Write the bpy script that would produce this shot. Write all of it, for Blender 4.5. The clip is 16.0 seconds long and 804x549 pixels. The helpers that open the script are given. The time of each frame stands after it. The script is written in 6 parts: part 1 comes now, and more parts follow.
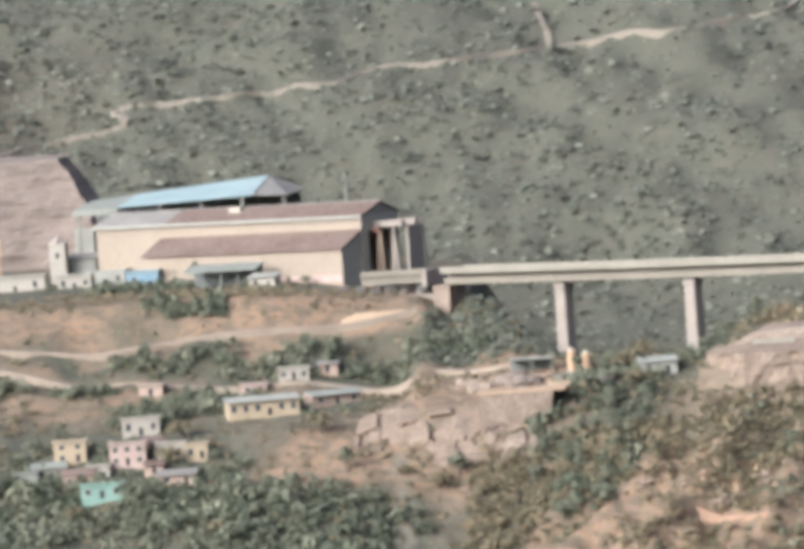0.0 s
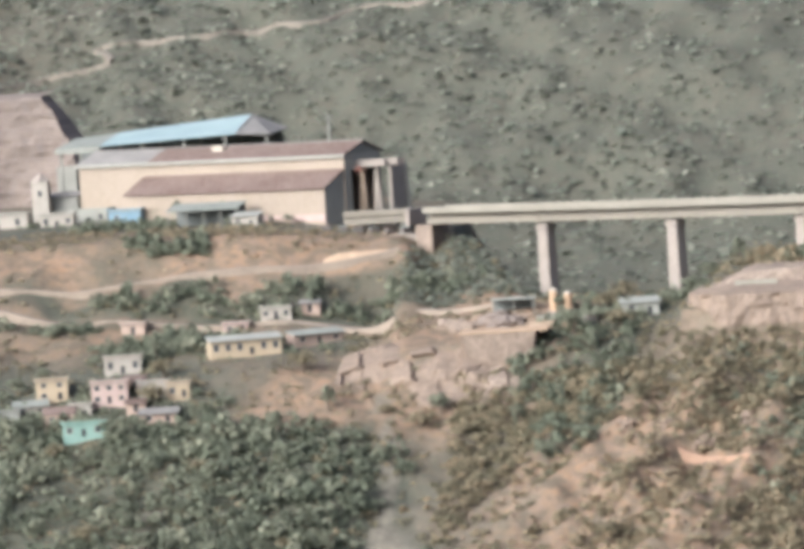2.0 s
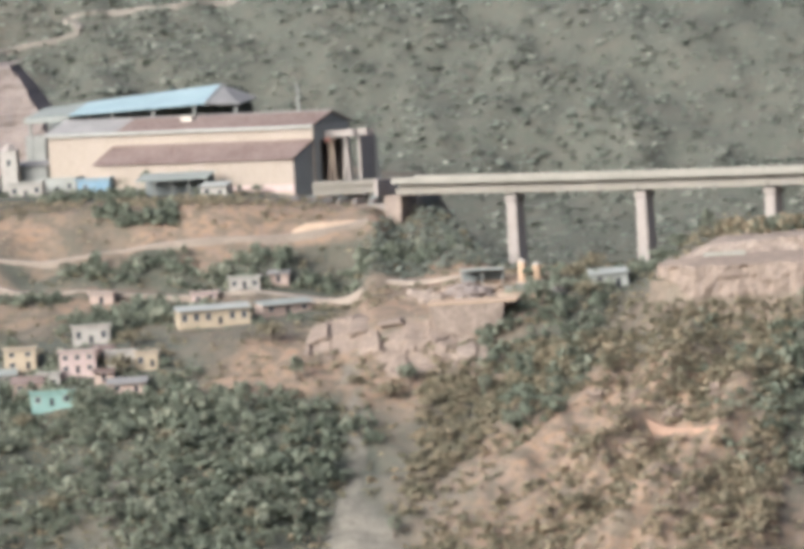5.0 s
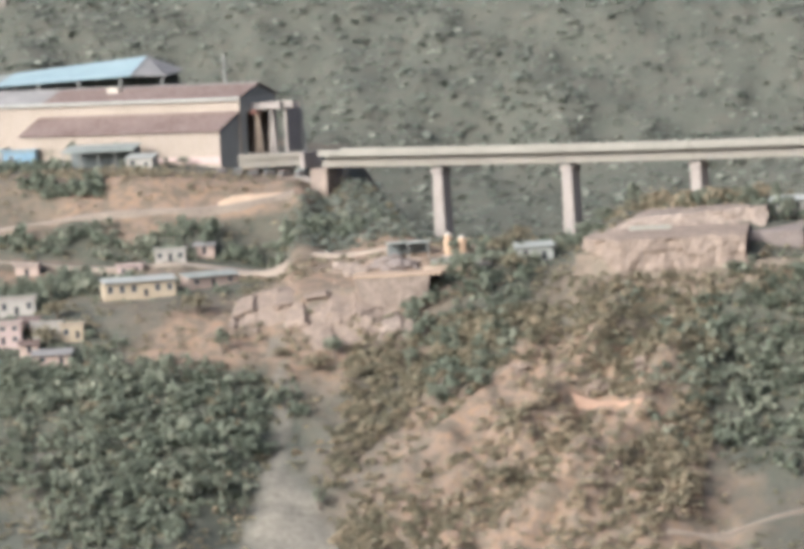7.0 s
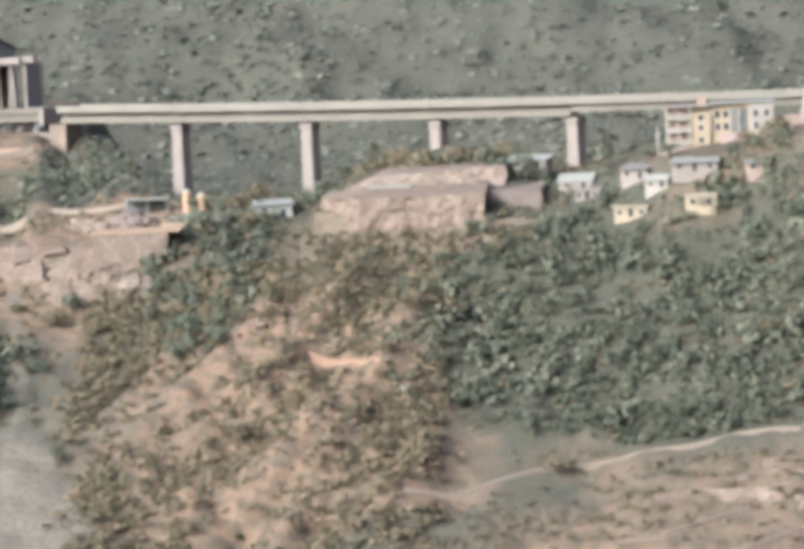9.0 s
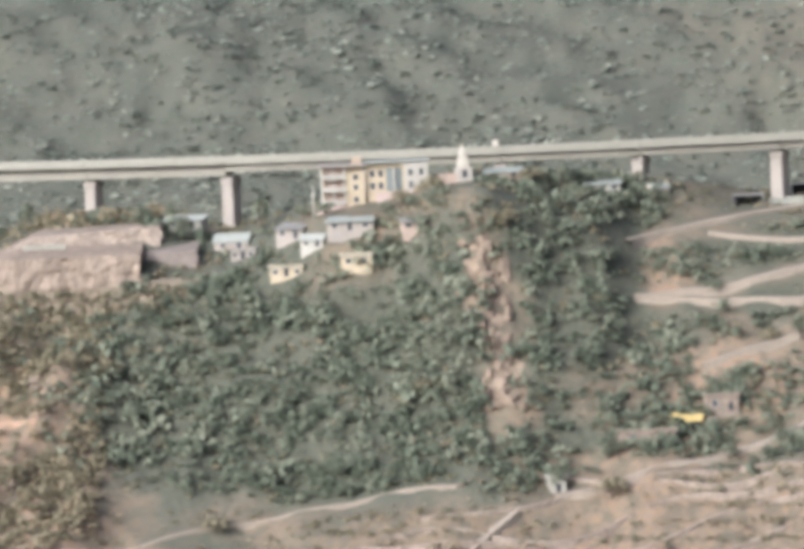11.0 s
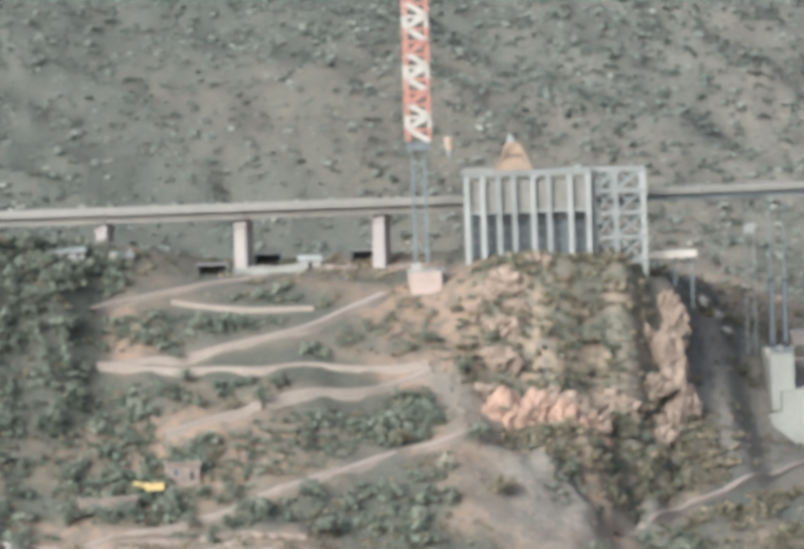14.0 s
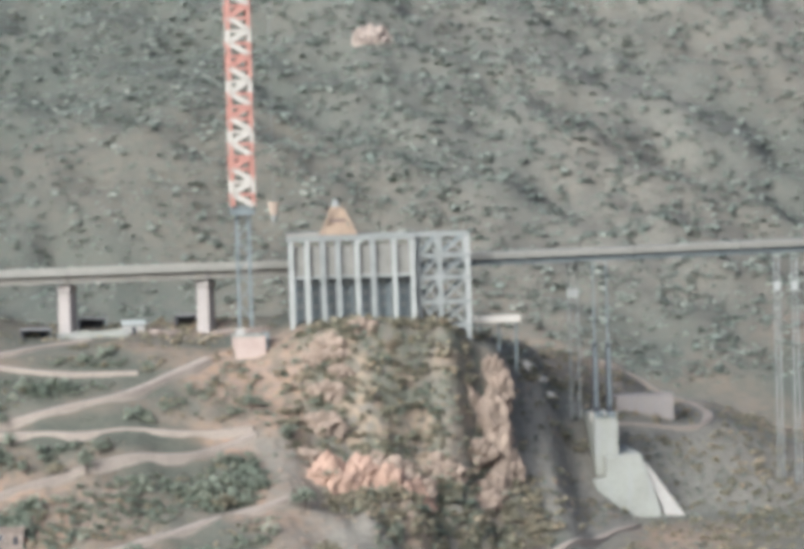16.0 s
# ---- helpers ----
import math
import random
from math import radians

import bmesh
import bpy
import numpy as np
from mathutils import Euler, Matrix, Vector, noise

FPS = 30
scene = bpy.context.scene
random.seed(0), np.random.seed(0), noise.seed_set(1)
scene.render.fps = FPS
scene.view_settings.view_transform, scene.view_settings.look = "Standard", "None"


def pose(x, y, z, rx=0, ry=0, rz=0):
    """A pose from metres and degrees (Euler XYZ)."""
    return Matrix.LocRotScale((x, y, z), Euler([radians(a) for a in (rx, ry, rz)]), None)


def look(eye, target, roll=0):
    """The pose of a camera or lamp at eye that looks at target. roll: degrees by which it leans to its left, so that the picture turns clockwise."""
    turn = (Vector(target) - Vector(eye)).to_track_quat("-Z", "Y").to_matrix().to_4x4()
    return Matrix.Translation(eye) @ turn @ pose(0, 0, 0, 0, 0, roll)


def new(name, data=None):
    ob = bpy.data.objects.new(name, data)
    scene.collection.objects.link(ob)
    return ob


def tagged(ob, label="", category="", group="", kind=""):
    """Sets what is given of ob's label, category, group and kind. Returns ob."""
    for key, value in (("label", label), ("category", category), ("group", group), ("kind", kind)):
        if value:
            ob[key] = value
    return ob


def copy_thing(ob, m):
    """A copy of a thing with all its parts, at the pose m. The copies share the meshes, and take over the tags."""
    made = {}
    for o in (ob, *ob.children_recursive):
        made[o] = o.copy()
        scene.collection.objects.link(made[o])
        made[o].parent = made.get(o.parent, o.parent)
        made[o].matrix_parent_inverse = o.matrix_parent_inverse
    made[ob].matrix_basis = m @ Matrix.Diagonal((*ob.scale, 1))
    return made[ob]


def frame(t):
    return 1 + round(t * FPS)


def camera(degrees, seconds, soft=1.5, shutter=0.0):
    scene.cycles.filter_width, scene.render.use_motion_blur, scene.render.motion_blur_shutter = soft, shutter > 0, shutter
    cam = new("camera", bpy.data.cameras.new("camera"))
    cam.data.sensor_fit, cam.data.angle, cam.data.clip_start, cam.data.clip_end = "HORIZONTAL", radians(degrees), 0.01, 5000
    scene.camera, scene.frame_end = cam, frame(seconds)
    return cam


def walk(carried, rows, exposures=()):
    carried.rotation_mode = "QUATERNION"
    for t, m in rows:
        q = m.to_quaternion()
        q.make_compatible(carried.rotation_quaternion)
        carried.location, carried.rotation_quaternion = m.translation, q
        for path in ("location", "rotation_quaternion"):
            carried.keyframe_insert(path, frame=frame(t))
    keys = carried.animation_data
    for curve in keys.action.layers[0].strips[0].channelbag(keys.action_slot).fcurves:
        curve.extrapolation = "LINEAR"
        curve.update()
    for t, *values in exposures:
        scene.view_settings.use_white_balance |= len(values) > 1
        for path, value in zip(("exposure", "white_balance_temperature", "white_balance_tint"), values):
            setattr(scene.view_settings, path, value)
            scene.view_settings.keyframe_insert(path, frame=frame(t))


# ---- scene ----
cam = camera(8.0, 16.0, soft=5.4)
EYE_Z = 70.0
# seconds, turn to the left, tilt up, lean
TURNS = [
    (0.0, 9.0, -2.5, -4.0), (0.5, 9.381, -2.723, -4.047), (1.0, 9.496, -2.79, -4.023), (1.5, 9.369, -2.904, -3.99),
    (2.0, 8.866, -3.112, -3.739), (2.5, 8.679, -3.2, -3.7), (3.0, 8.677, -3.231, -3.672), (3.5, 8.669, -3.245, -3.653),
    (4.0, 8.597, -3.366, -3.549), (4.2, 8.57, -3.431, -3.56), (6.3, 8.483, -3.421, -3.36), (6.5, 8.39, -3.488, -3.35)]
TURNS += [
    (7.0, 7.849, -3.739, -3.282), (7.5, 7.312, -3.933, -3.127), (8.0, 7.016, -4.128, -3.029), (8.5, 6.378, -4.275, -2.859),
    (9.0, 5.263, -4.292, -2.664), (9.2, 4.817, -4.317, -2.66), (11.3, 1.21, -3.841, -2.841), (11.5, 0.759, -3.943, -2.88),
    (12.0, -0.566, -4.049, -2.817), (12.5, -1.732, -3.712, -2.632)]
TURNS += [
    (13.0, -2.289, -3.287, -2.329), (13.5, -3.067, -3.274, -1.925), (14.0, -3.578, -3.382, -1.701), (14.5, -4.046, -3.325, -1.609),
    (15.0, -4.277, -3.156, -1.647), (15.5, -4.908, -2.982, -1.639), (16.0, -5.35, -2.787, -1.592)]
walk(cam, [(t, pose(0, 0, EYE_Z, 0, 0, yaw) @ pose(0, 0, 0, 90 + tilt) @ pose(0, 0, 0, 0, 0, lean)) for t, yaw, tilt, lean in TURNS],
     [(0.0, 1.05, 5220, 8), (9.0, 1.04, 5120, 8), (12.5, 1.05, 4980, 6), (16.0, 1.02, 4850, 6)])

# ---- light ----
SUN = Vector((-0.60, -0.76, 0.50)).normalized()
world = bpy.data.worlds.new("sky")
scene.world = world
world.use_nodes = True
wn = world.node_tree
sky = wn.nodes.new("ShaderNodeTexSky")
sky.sky_type, sky.sun_disc = "NISHITA", False
sky.sun_elevation, sky.sun_rotation = math.asin(SUN.z), math.atan2(SUN.x, SUN.y)
sky.air_density, sky.dust_density, sky.ozone_density = 0.35, 9.0, 0.0
wn.links.new(sky.outputs[0], wn.nodes["Background"].inputs[0])
wn.nodes["Background"].inputs[1].default_value = 0.15
sun = new("sun", bpy.data.lights.new("sun", "SUN"))
sun.data.energy, sun.data.angle, sun.data.color = 0.64, radians(12.0), (1.0, 0.83, 0.62)
sun.matrix_world = look(SUN * 100, (0, 0, 0))


# ---- materials ----
def material(name, rough=0.8, metal=0.0):
    m = bpy.data.materials.new(name)
    m.use_nodes = True
    b = m.node_tree.nodes["Principled BSDF"]
    b.inputs["Roughness"].default_value, b.inputs["Metallic"].default_value = rough, metal
    b.inputs["Specular IOR Level"].default_value = 0.25
    return m, m.node_tree, b


def mottle(name, c1, c2, size=1.0, fine=0.2, rough=0.8, metal=0.0, bump=0.3, islands=0.0, objects=0.0, stain=None):
    """Two colours mixed by coarse and fine noise, with relief; islands and objects vary the brightness piece by piece."""
    m, nt, b = material(name, rough, metal)
    geo = nt.nodes.new("ShaderNodeNewGeometry")
    big = nt.nodes.new("ShaderNodeTexNoise")
    big.inputs["Scale"].default_value, big.inputs["Detail"].default_value = 1.0 / size, 5
    small = nt.nodes.new("ShaderNodeTexNoise")
    small.inputs["Scale"].default_value, small.inputs["Detail"].default_value = 1.0 / fine, 3
    for n in (big, small):
        nt.links.new(geo.outputs["Position"], n.inputs["Vector"])
    add = nt.nodes.new("ShaderNodeMath")
    add.operation = "ADD"
    nt.links.new(big.outputs["Fac"], add.inputs[0])
    nt.links.new(small.outputs["Fac"], add.inputs[1])
    ramp = nt.nodes.new("ShaderNodeMapRange")
    ramp.inputs[1].default_value, ramp.inputs[2].default_value = 0.75, 1.25
    nt.links.new(add.outputs[0], ramp.inputs[0])
    mix = nt.nodes.new("ShaderNodeMix")
    mix.data_type = "RGBA"
    mix.inputs["A"].default_value, mix.inputs["B"].default_value = (*c1, 1), (*c2, 1)
    nt.links.new(ramp.outputs[0], mix.inputs["Factor"])
    out = mix.outputs["Result"]
    if stain:
        wave = nt.nodes.new("ShaderNodeTexNoise")
        wave.inputs["Scale"].default_value = 0.35
        mapn = nt.nodes.new("ShaderNodeMapping")
        mapn.inputs["Scale"].default_value = (3.0, 3.0, 0.25)
        nt.links.new(geo.outputs["Position"], mapn.inputs[0])
        nt.links.new(mapn.outputs[0], wave.inputs["Vector"])
        r2 = nt.nodes.new("ShaderNodeMapRange")
        r2.inputs[1].default_value, r2.inputs[2].default_value, r2.inputs[4].default_value = 0.5, 0.72, 0.75
        nt.links.new(wave.outputs["Fac"], r2.inputs[0])
        mx = nt.nodes.new("ShaderNodeMix")
        mx.data_type = "RGBA"
        mx.inputs["B"].default_value = (*stain, 1)
        nt.links.new(out, mx.inputs["A"])
        nt.links.new(r2.outputs[0], mx.inputs["Factor"])
        out = mx.outputs["Result"]
    if islands or objects:
        if islands:
            src = geo.outputs["Random Per Island"]
        else:
            src = nt.nodes.new("ShaderNodeObjectInfo").outputs["Random"]
        amount = islands or objects
        r3 = nt.nodes.new("ShaderNodeMapRange")
        r3.inputs[3].default_value, r3.inputs[4].default_value = 1 - amount, 1 + amount
        nt.links.new(src, r3.inputs[0])
        hsv = nt.nodes.new("ShaderNodeHueSaturation")
        nt.links.new(r3.outputs[0], hsv.inputs["Value"])
        r4 = nt.nodes.new("ShaderNodeMapRange")
        r4.inputs[3].default_value, r4.inputs[4].default_value = 0.53, 0.47
        nt.links.new(src, r4.inputs[0])
        nt.links.new(r4.outputs[0], hsv.inputs["Hue"])
        nt.links.new(out, hsv.inputs["Color"])
        out = hsv.outputs[0]
    nt.links.new(out, b.inputs["Base Color"])
    if bump:
        bn = nt.nodes.new("ShaderNodeBump")
        bn.inputs["Strength"].default_value, bn.inputs["Distance"].default_value = bump, 0.3 * fine
        nt.links.new(add.outputs[0], bn.inputs["Height"])
        nt.links.new(bn.outputs[0], b.inputs["Normal"])
    return m


def foliage(name, c1, c2, islands, through_light=0.4):
    """Leaves: from a dark to a pale kind plant by plant, dull, and letting some light through."""
    m, nt, b = material(name, 0.95)
    kind = nt.nodes.new("ShaderNodeAttribute")
    kind.attribute_name = "tone"
    mix = nt.nodes.new("ShaderNodeMix")
    mix.data_type = "RGBA"
    mix.inputs["A"].default_value, mix.inputs["B"].default_value = (*c1, 1), (*c2, 1)
    nt.links.new(kind.outputs["Fac"], mix.inputs["Factor"])
    geo = nt.nodes.new("ShaderNodeNewGeometry")
    vary = nt.nodes.new("ShaderNodeMapRange")
    vary.inputs[3].default_value, vary.inputs[4].default_value = 1 - islands, 1 + islands
    nt.links.new(geo.outputs["Random Per Island"], vary.inputs[0])
    hsv = nt.nodes.new("ShaderNodeHueSaturation")
    nt.links.new(vary.outputs[0], hsv.inputs["Value"])
    nt.links.new(mix.outputs["Result"], hsv.inputs["Color"])
    nt.links.new(hsv.outputs[0], b.inputs["Base Color"])
    tl = nt.nodes.new("ShaderNodeBsdfTranslucent")
    nt.links.new(hsv.outputs[0], tl.inputs["Color"])
    both = nt.nodes.new("ShaderNodeMixShader")
    both.inputs[0].default_value = through_light
    nt.links.new(b.outputs[0], both.inputs[1])
    nt.links.new(tl.outputs[0], both.inputs[2])
    nt.links.new(both.outputs[0], nt.nodes["Material Output"].inputs[0])
    return m


CONCRETE = mottle("concrete", (0.246, 0.213, 0.174), (0.317, 0.275, 0.227), 6, 0.6, 0.9, stain=(0.26, 0.235, 0.21))
PALE_CONCRETE = mottle("pale_concrete", (0.241, 0.232, 0.182), (0.297, 0.288, 0.228), 8, 0.8, 0.9, stain=(0.28, 0.27, 0.235))
GIRDER = mottle("girder_paint", (0.185, 0.166, 0.124), (0.233, 0.209, 0.158), 9, 0.7, 0.55, stain=(0.20, 0.18, 0.155))
RAIL = mottle("parapet_paint", (0.212, 0.196, 0.152), (0.262, 0.242, 0.190), 9, 0.7, 0.7)
CLADDING = mottle("cream_cladding", (0.260, 0.216, 0.160), (0.312, 0.260, 0.197), 12, 1.0, 0.8, stain=(0.30, 0.25, 0.20))
RUST_ROOF = mottle("rusty_roof_sheet", (0.125, 0.085, 0.066), (0.19, 0.142, 0.115), 9, 1.2, 0.9, stain=(0.19, 0.155, 0.13))
GREY_ROOF = mottle("grey_roof_sheet", (0.192, 0.180, 0.160), (0.256, 0.240, 0.212), 7, 0.8, 0.9)
BLUE_ROOF = mottle("blue_roof_sheet", (0.25, 0.32, 0.315), (0.31, 0.385, 0.375), 10, 1.0, 0.9)
PALE_ROOF = mottle("pale_roof_sheet", (0.239, 0.244, 0.206), (0.302, 0.307, 0.260), 5, 0.5, 0.9, objects=0.15)
WHITE_WALL = mottle("whitewash", (0.296, 0.272, 0.224), (0.376, 0.348, 0.288), 4, 0.4, 0.85, stain=(0.37, 0.32, 0.265))
YELLOW_WALL = mottle("yellow_limewash", (0.361, 0.290, 0.189), (0.424, 0.349, 0.235), 4, 0.4, 0.85)
PINK_WALL = mottle("pink_limewash", (0.363, 0.274, 0.229), (0.437, 0.340, 0.289), 4, 0.4, 0.85)
GREEN_WALL = mottle("turquoise_limewash", (0.187, 0.281, 0.230), (0.246, 0.348, 0.289), 4, 0.4, 0.85)
MUD_WALL = mottle("mud_plaster", (0.324, 0.243, 0.189), (0.414, 0.324, 0.252), 4, 0.4, 0.95)
# near black for wheels and pylons, and for painted shade inside openings
DARK = mottle("dark_opening", (0.035, 0.035, 0.035), (0.05, 0.05, 0.05), 2, 0.3, 0.6)
PANE = mottle("window_glass", (0.05, 0.055, 0.06), (0.08, 0.085, 0.09), 2, 0.3, 0.15)
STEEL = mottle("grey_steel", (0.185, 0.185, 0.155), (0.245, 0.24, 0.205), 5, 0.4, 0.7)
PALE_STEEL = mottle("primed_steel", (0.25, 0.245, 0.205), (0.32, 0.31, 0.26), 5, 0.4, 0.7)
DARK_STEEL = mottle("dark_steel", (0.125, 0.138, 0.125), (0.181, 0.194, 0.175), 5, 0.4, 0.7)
RED_PAINT = mottle("red_paint", (0.31, 0.150, 0.105), (0.38, 0.195, 0.140), 2, 0.3, 0.5)
WHITE_PAINT = mottle("white_paint", (0.359, 0.320, 0.251), (0.427, 0.384, 0.304), 2, 0.3, 0.6)
ORANGE_PAINT = mottle("orange_paint", (0.400, 0.275, 0.165), (0.470, 0.335, 0.210), 2, 0.3, 0.55)
YELLOW_PAINT = mottle("yellow_paint", (0.48, 0.36, 0.14), (0.56, 0.43, 0.18), 2, 0.3, 0.5)
OCHRE = mottle("ochre_sheeting", (0.324, 0.248, 0.171), (0.405, 0.320, 0.230), 3, 0.4, 0.8)
DERRICK = mottle("weathered_ochre_sheet", (0.225, 0.165, 0.105), (0.345, 0.255, 0.165), 2.2, 0.5, 0.85, stain=(0.19, 0.14, 0.10))
BLUE_PAINT = mottle("blue_paint", (0.143, 0.220, 0.264), (0.209, 0.297, 0.341), 2, 0.3, 0.7)
RED_ROOF = mottle("red_roof_sheet", (0.3, 0.175, 0.15), (0.37, 0.225, 0.19), 4, 0.5, 0.6)
DIRT_ROAD = mottle("dirt_road", (0.228, 0.186, 0.140), (0.293, 0.242, 0.181), 9, 0.8, 0.95, bump=0.6)
EARTH_WALL = mottle("tan_earth", (0.185, 0.144, 0.108), (0.305, 0.245, 0.185), 5, 1.4, 0.95, bump=1.0, stain=(0.205, 0.165, 0.13))
ROCK = mottle("bare_rock", (0.193, 0.147, 0.102), (0.278, 0.209, 0.145), 5, 0.7, 0.95, bump=1.0)
ORANGE_ROCK = mottle("orange_rock", (0.279, 0.184, 0.123), (0.344, 0.230, 0.156), 4, 0.6, 0.95, bump=1.0)
FAR_TRACK = mottle("scrubby_track", (0.17, 0.15, 0.118), (0.225, 0.195, 0.15), 12, 1.2, 0.95)
PINK_EARTH = mottle("pink_earth", (0.178, 0.137, 0.100), (0.275, 0.213, 0.155), 4, 1.3, 0.95, bump=1.0, stain=(0.20, 0.16, 0.125))
PALE_EARTH = mottle("pale_yellow_earth", (0.36, 0.265, 0.17), (0.46, 0.34, 0.225), 5, 0.6, 0.95)
SPUR_SOIL = mottle("spur_soil", (0.15, 0.128, 0.088), (0.215, 0.165, 0.115), 5, 0.8, 0.95, bump=0.8)
BARK = mottle("bark", (0.10, 0.08, 0.06), (0.17, 0.14, 0.10), 0.8, 0.1, 0.95)
LEAF = foliage("tree_leaves", (0.167, 0.184, 0.126), (0.310, 0.312, 0.219), 0.16)
SCRUB = foliage("dry_scrub", (0.205, 0.190, 0.120), (0.365, 0.298, 0.190), 0.16)
# rock of the quarry face; also the darker tone for the shaded cut ends
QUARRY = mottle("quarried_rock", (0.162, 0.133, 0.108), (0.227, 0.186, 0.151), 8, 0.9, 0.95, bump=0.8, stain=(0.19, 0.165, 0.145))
PANEL = mottle("dull_panel", (0.155, 0.145, 0.115), (0.21, 0.195, 0.155), 3, 0.4, 0.8)
FAR_SCRUB = foliage("hillside_scrub", (0.188, 0.204, 0.156), (0.309, 0.309, 0.239), 0.22)


# ---- the land ----
def hash2(i, j, seed):
    h = (i * 374761393 + j * 668265263 + seed * 974711) & 0x7FFFFFFF
    h = ((h ^ (h >> 13)) * 1274126177) & 0x7FFFFFFF
    return ((h ^ (h >> 16)) & 0xFFFF) / 65535.0


def value_noise(x, y, seed=0):
    i, j = np.floor(x).astype(np.int64), np.floor(y).astype(np.int64)
    u, v = x - i, y - j
    u, v = u * u * (3 - 2 * u), v * v * (3 - 2 * v)
    a, b = hash2(i, j, seed), hash2(i + 1, j, seed)
    c, d = hash2(i, j + 1, seed), hash2(i + 1, j + 1, seed)
    return (a * (1 - u) + b * u) * (1 - v) + (c * (1 - u) + d * u) * v - 0.5


def fbm(x, y, size, octaves=4, seed=0):
    total, amp = 0.0, 1.0
    for k in range(octaves):
        total = total + amp * value_noise(x / size + 17.3 * k, y / size - 9.1 * k, seed + k)
        size, amp = size / 2.03, amp * 0.5
    return total


# cross-sections of the near hillside: x, then (y, z) of low ground, middle slope, upper slope, lip and crest
SECTIONS = []


def section(x, *yz):
    SECTIONS.append((x, yz))


section(-400, (1380, -80), (1480, -43), (1560, -22), (1598, -4), (1800, 2))
section(-300, (1380, -80), (1500, -37), (1562, -23), (1600, -4), (1780, 0))
section(-252, (1380, -86), (1500, -37), (1570, -27), (1605, -8), (1720, -3))
section(-234, (1380, -92), (1480, -44), (1500, -32), (1560, -25), (1608, -9))
section(-205, (1375, -95), (1478, -48), (1498, -32), (1530, -25), (1562, -24))
section(-165, (1370, -98), (1440, -60), (1500, -34), (1530, -25), (1560, -25))
section(-148, (1366, -99), (1432, -67), (1474, -36), (1500, -20), (1550, -14))
section(-115, (1364, -100), (1430, -68), (1472, -37), (1498, -19), (1546, -13))
section(-95, (1362, -100), (1430, -68), (1476, -34), (1505, -21), (1536, -18))
section(-55, (1360, -101), (1420, -72), (1460, -40), (1482, -14), (1505, -10))
section(-27, (1358, -101), (1420, -68), (1450, -40), (1474, -7.5), (1502, -4))
section(0, (1356, -101), (1420, -68), (1456, -40), (1482, -15), (1508, -8.5))
section(18, (1355, -101), (1420, -68), (1468, -38), (1488, -25), (1514, -9.5))
section(55, (1355, -101), (1415, -70), (1465, -42), (1500, -20), (1532, -16))
section(100, (1355, -100), (1420, -66), (1465, -44), (1500, -22), (1532, -15))
section(125, (1355, -100), (1425, -68), (1470, -52), (1490, -16), (1526, -13.5))
section(150, (1360, -98), (1440, -78), (1478, -55), (1494, -17), (1526, -14))
section(163, (1360, -98), (1440, -82), (1490, -60), (1503, -24), (1530, -20))
section(178, (1370, -96), (1450, -83), (1500, -57), (1535, -34), (1580, -26))
section(189, (1374, -96), (1455, -81), (1512, -66), (1542, -46), (1595, -30))
section(205, (1380, -95), (1460, -78), (1518, -71), (1556, -50), (1602, -33.5))
section(228, (1380, -95), (1460, -77), (1522, -70), (1564, -50.5), (1602, -46))
section(270, (1380, -95), (1460, -76), (1530, -69), (1580, -60), (1640, -59))
SX = np.array([s[0] for s in SECTIONS], float)


def blend(p):
    return p * p * (3 - 2 * p)


def near_height(x, y):
    """Height of the near hillside: the cross-sections joined along x, with the fall to the river before and the side valley behind."""
    n = len(SX)
    k = np.clip(np.searchsorted(SX, x) - 1, 0, n - 2)
    f = blend(np.clip((x - SX[k]) / (SX[k + 1] - SX[k]), 0, 1))
    ys = np.array([[q[0] for q in s[1]] for s in SECTIONS], float)
    zs = np.array([[q[1] for q in s[1]] for s in SECTIONS], float)
    yy = ys[k] * (1 - f)[..., None] + ys[k + 1] * f[..., None]
    zz = zs[k] * (1 - f)[..., None] + zs[k + 1] * f[..., None]
    back_z = np.where(x < -245, -40.0, -130.0)
    cols_y = [np.full_like(x, 900.0), np.full_like(x, 1250.0)] + [yy[..., i] for i in range(5)]
    cols_z = [np.full_like(x, -290.0), np.full_like(x, -150.0)] + [zz[..., i] for i in range(5)]
    cols_y.append(yy[..., 4] + np.where(x < -245, 120, 75)), cols_z.append(back_z)
    z = np.full_like(x, -290.0)
    for a in range(len(cols_y) - 1):
        p = np.clip((y - cols_y[a]) / (cols_y[a + 1] - cols_y[a]), 0, 1)
        z = np.where(y >= cols_y[a], cols_z[a] * (1 - p) + cols_z[a + 1] * p, z)
    return z


def mountain_height(x, y):
    d = y - 1745 + 30 * np.sin(x / 190.0)
    z = -78 + 0.40 * d + np.where(d > 600, 0.10 * (d - 600), 0)
    rough = np.clip(d / 160, 0.15, 1)
    return z + rough * (30 * fbm(x + 0.35 * y, y * 0.45, 170, 5, 11) + 16 * np.abs(fbm(x + 0.3 * y, y * 0.22, 75, 4, 27)) * 0.35 + 8 * fbm(x, y, 34, 3, 23) + 4.5 * fbm(x, y, 13, 2, 29))


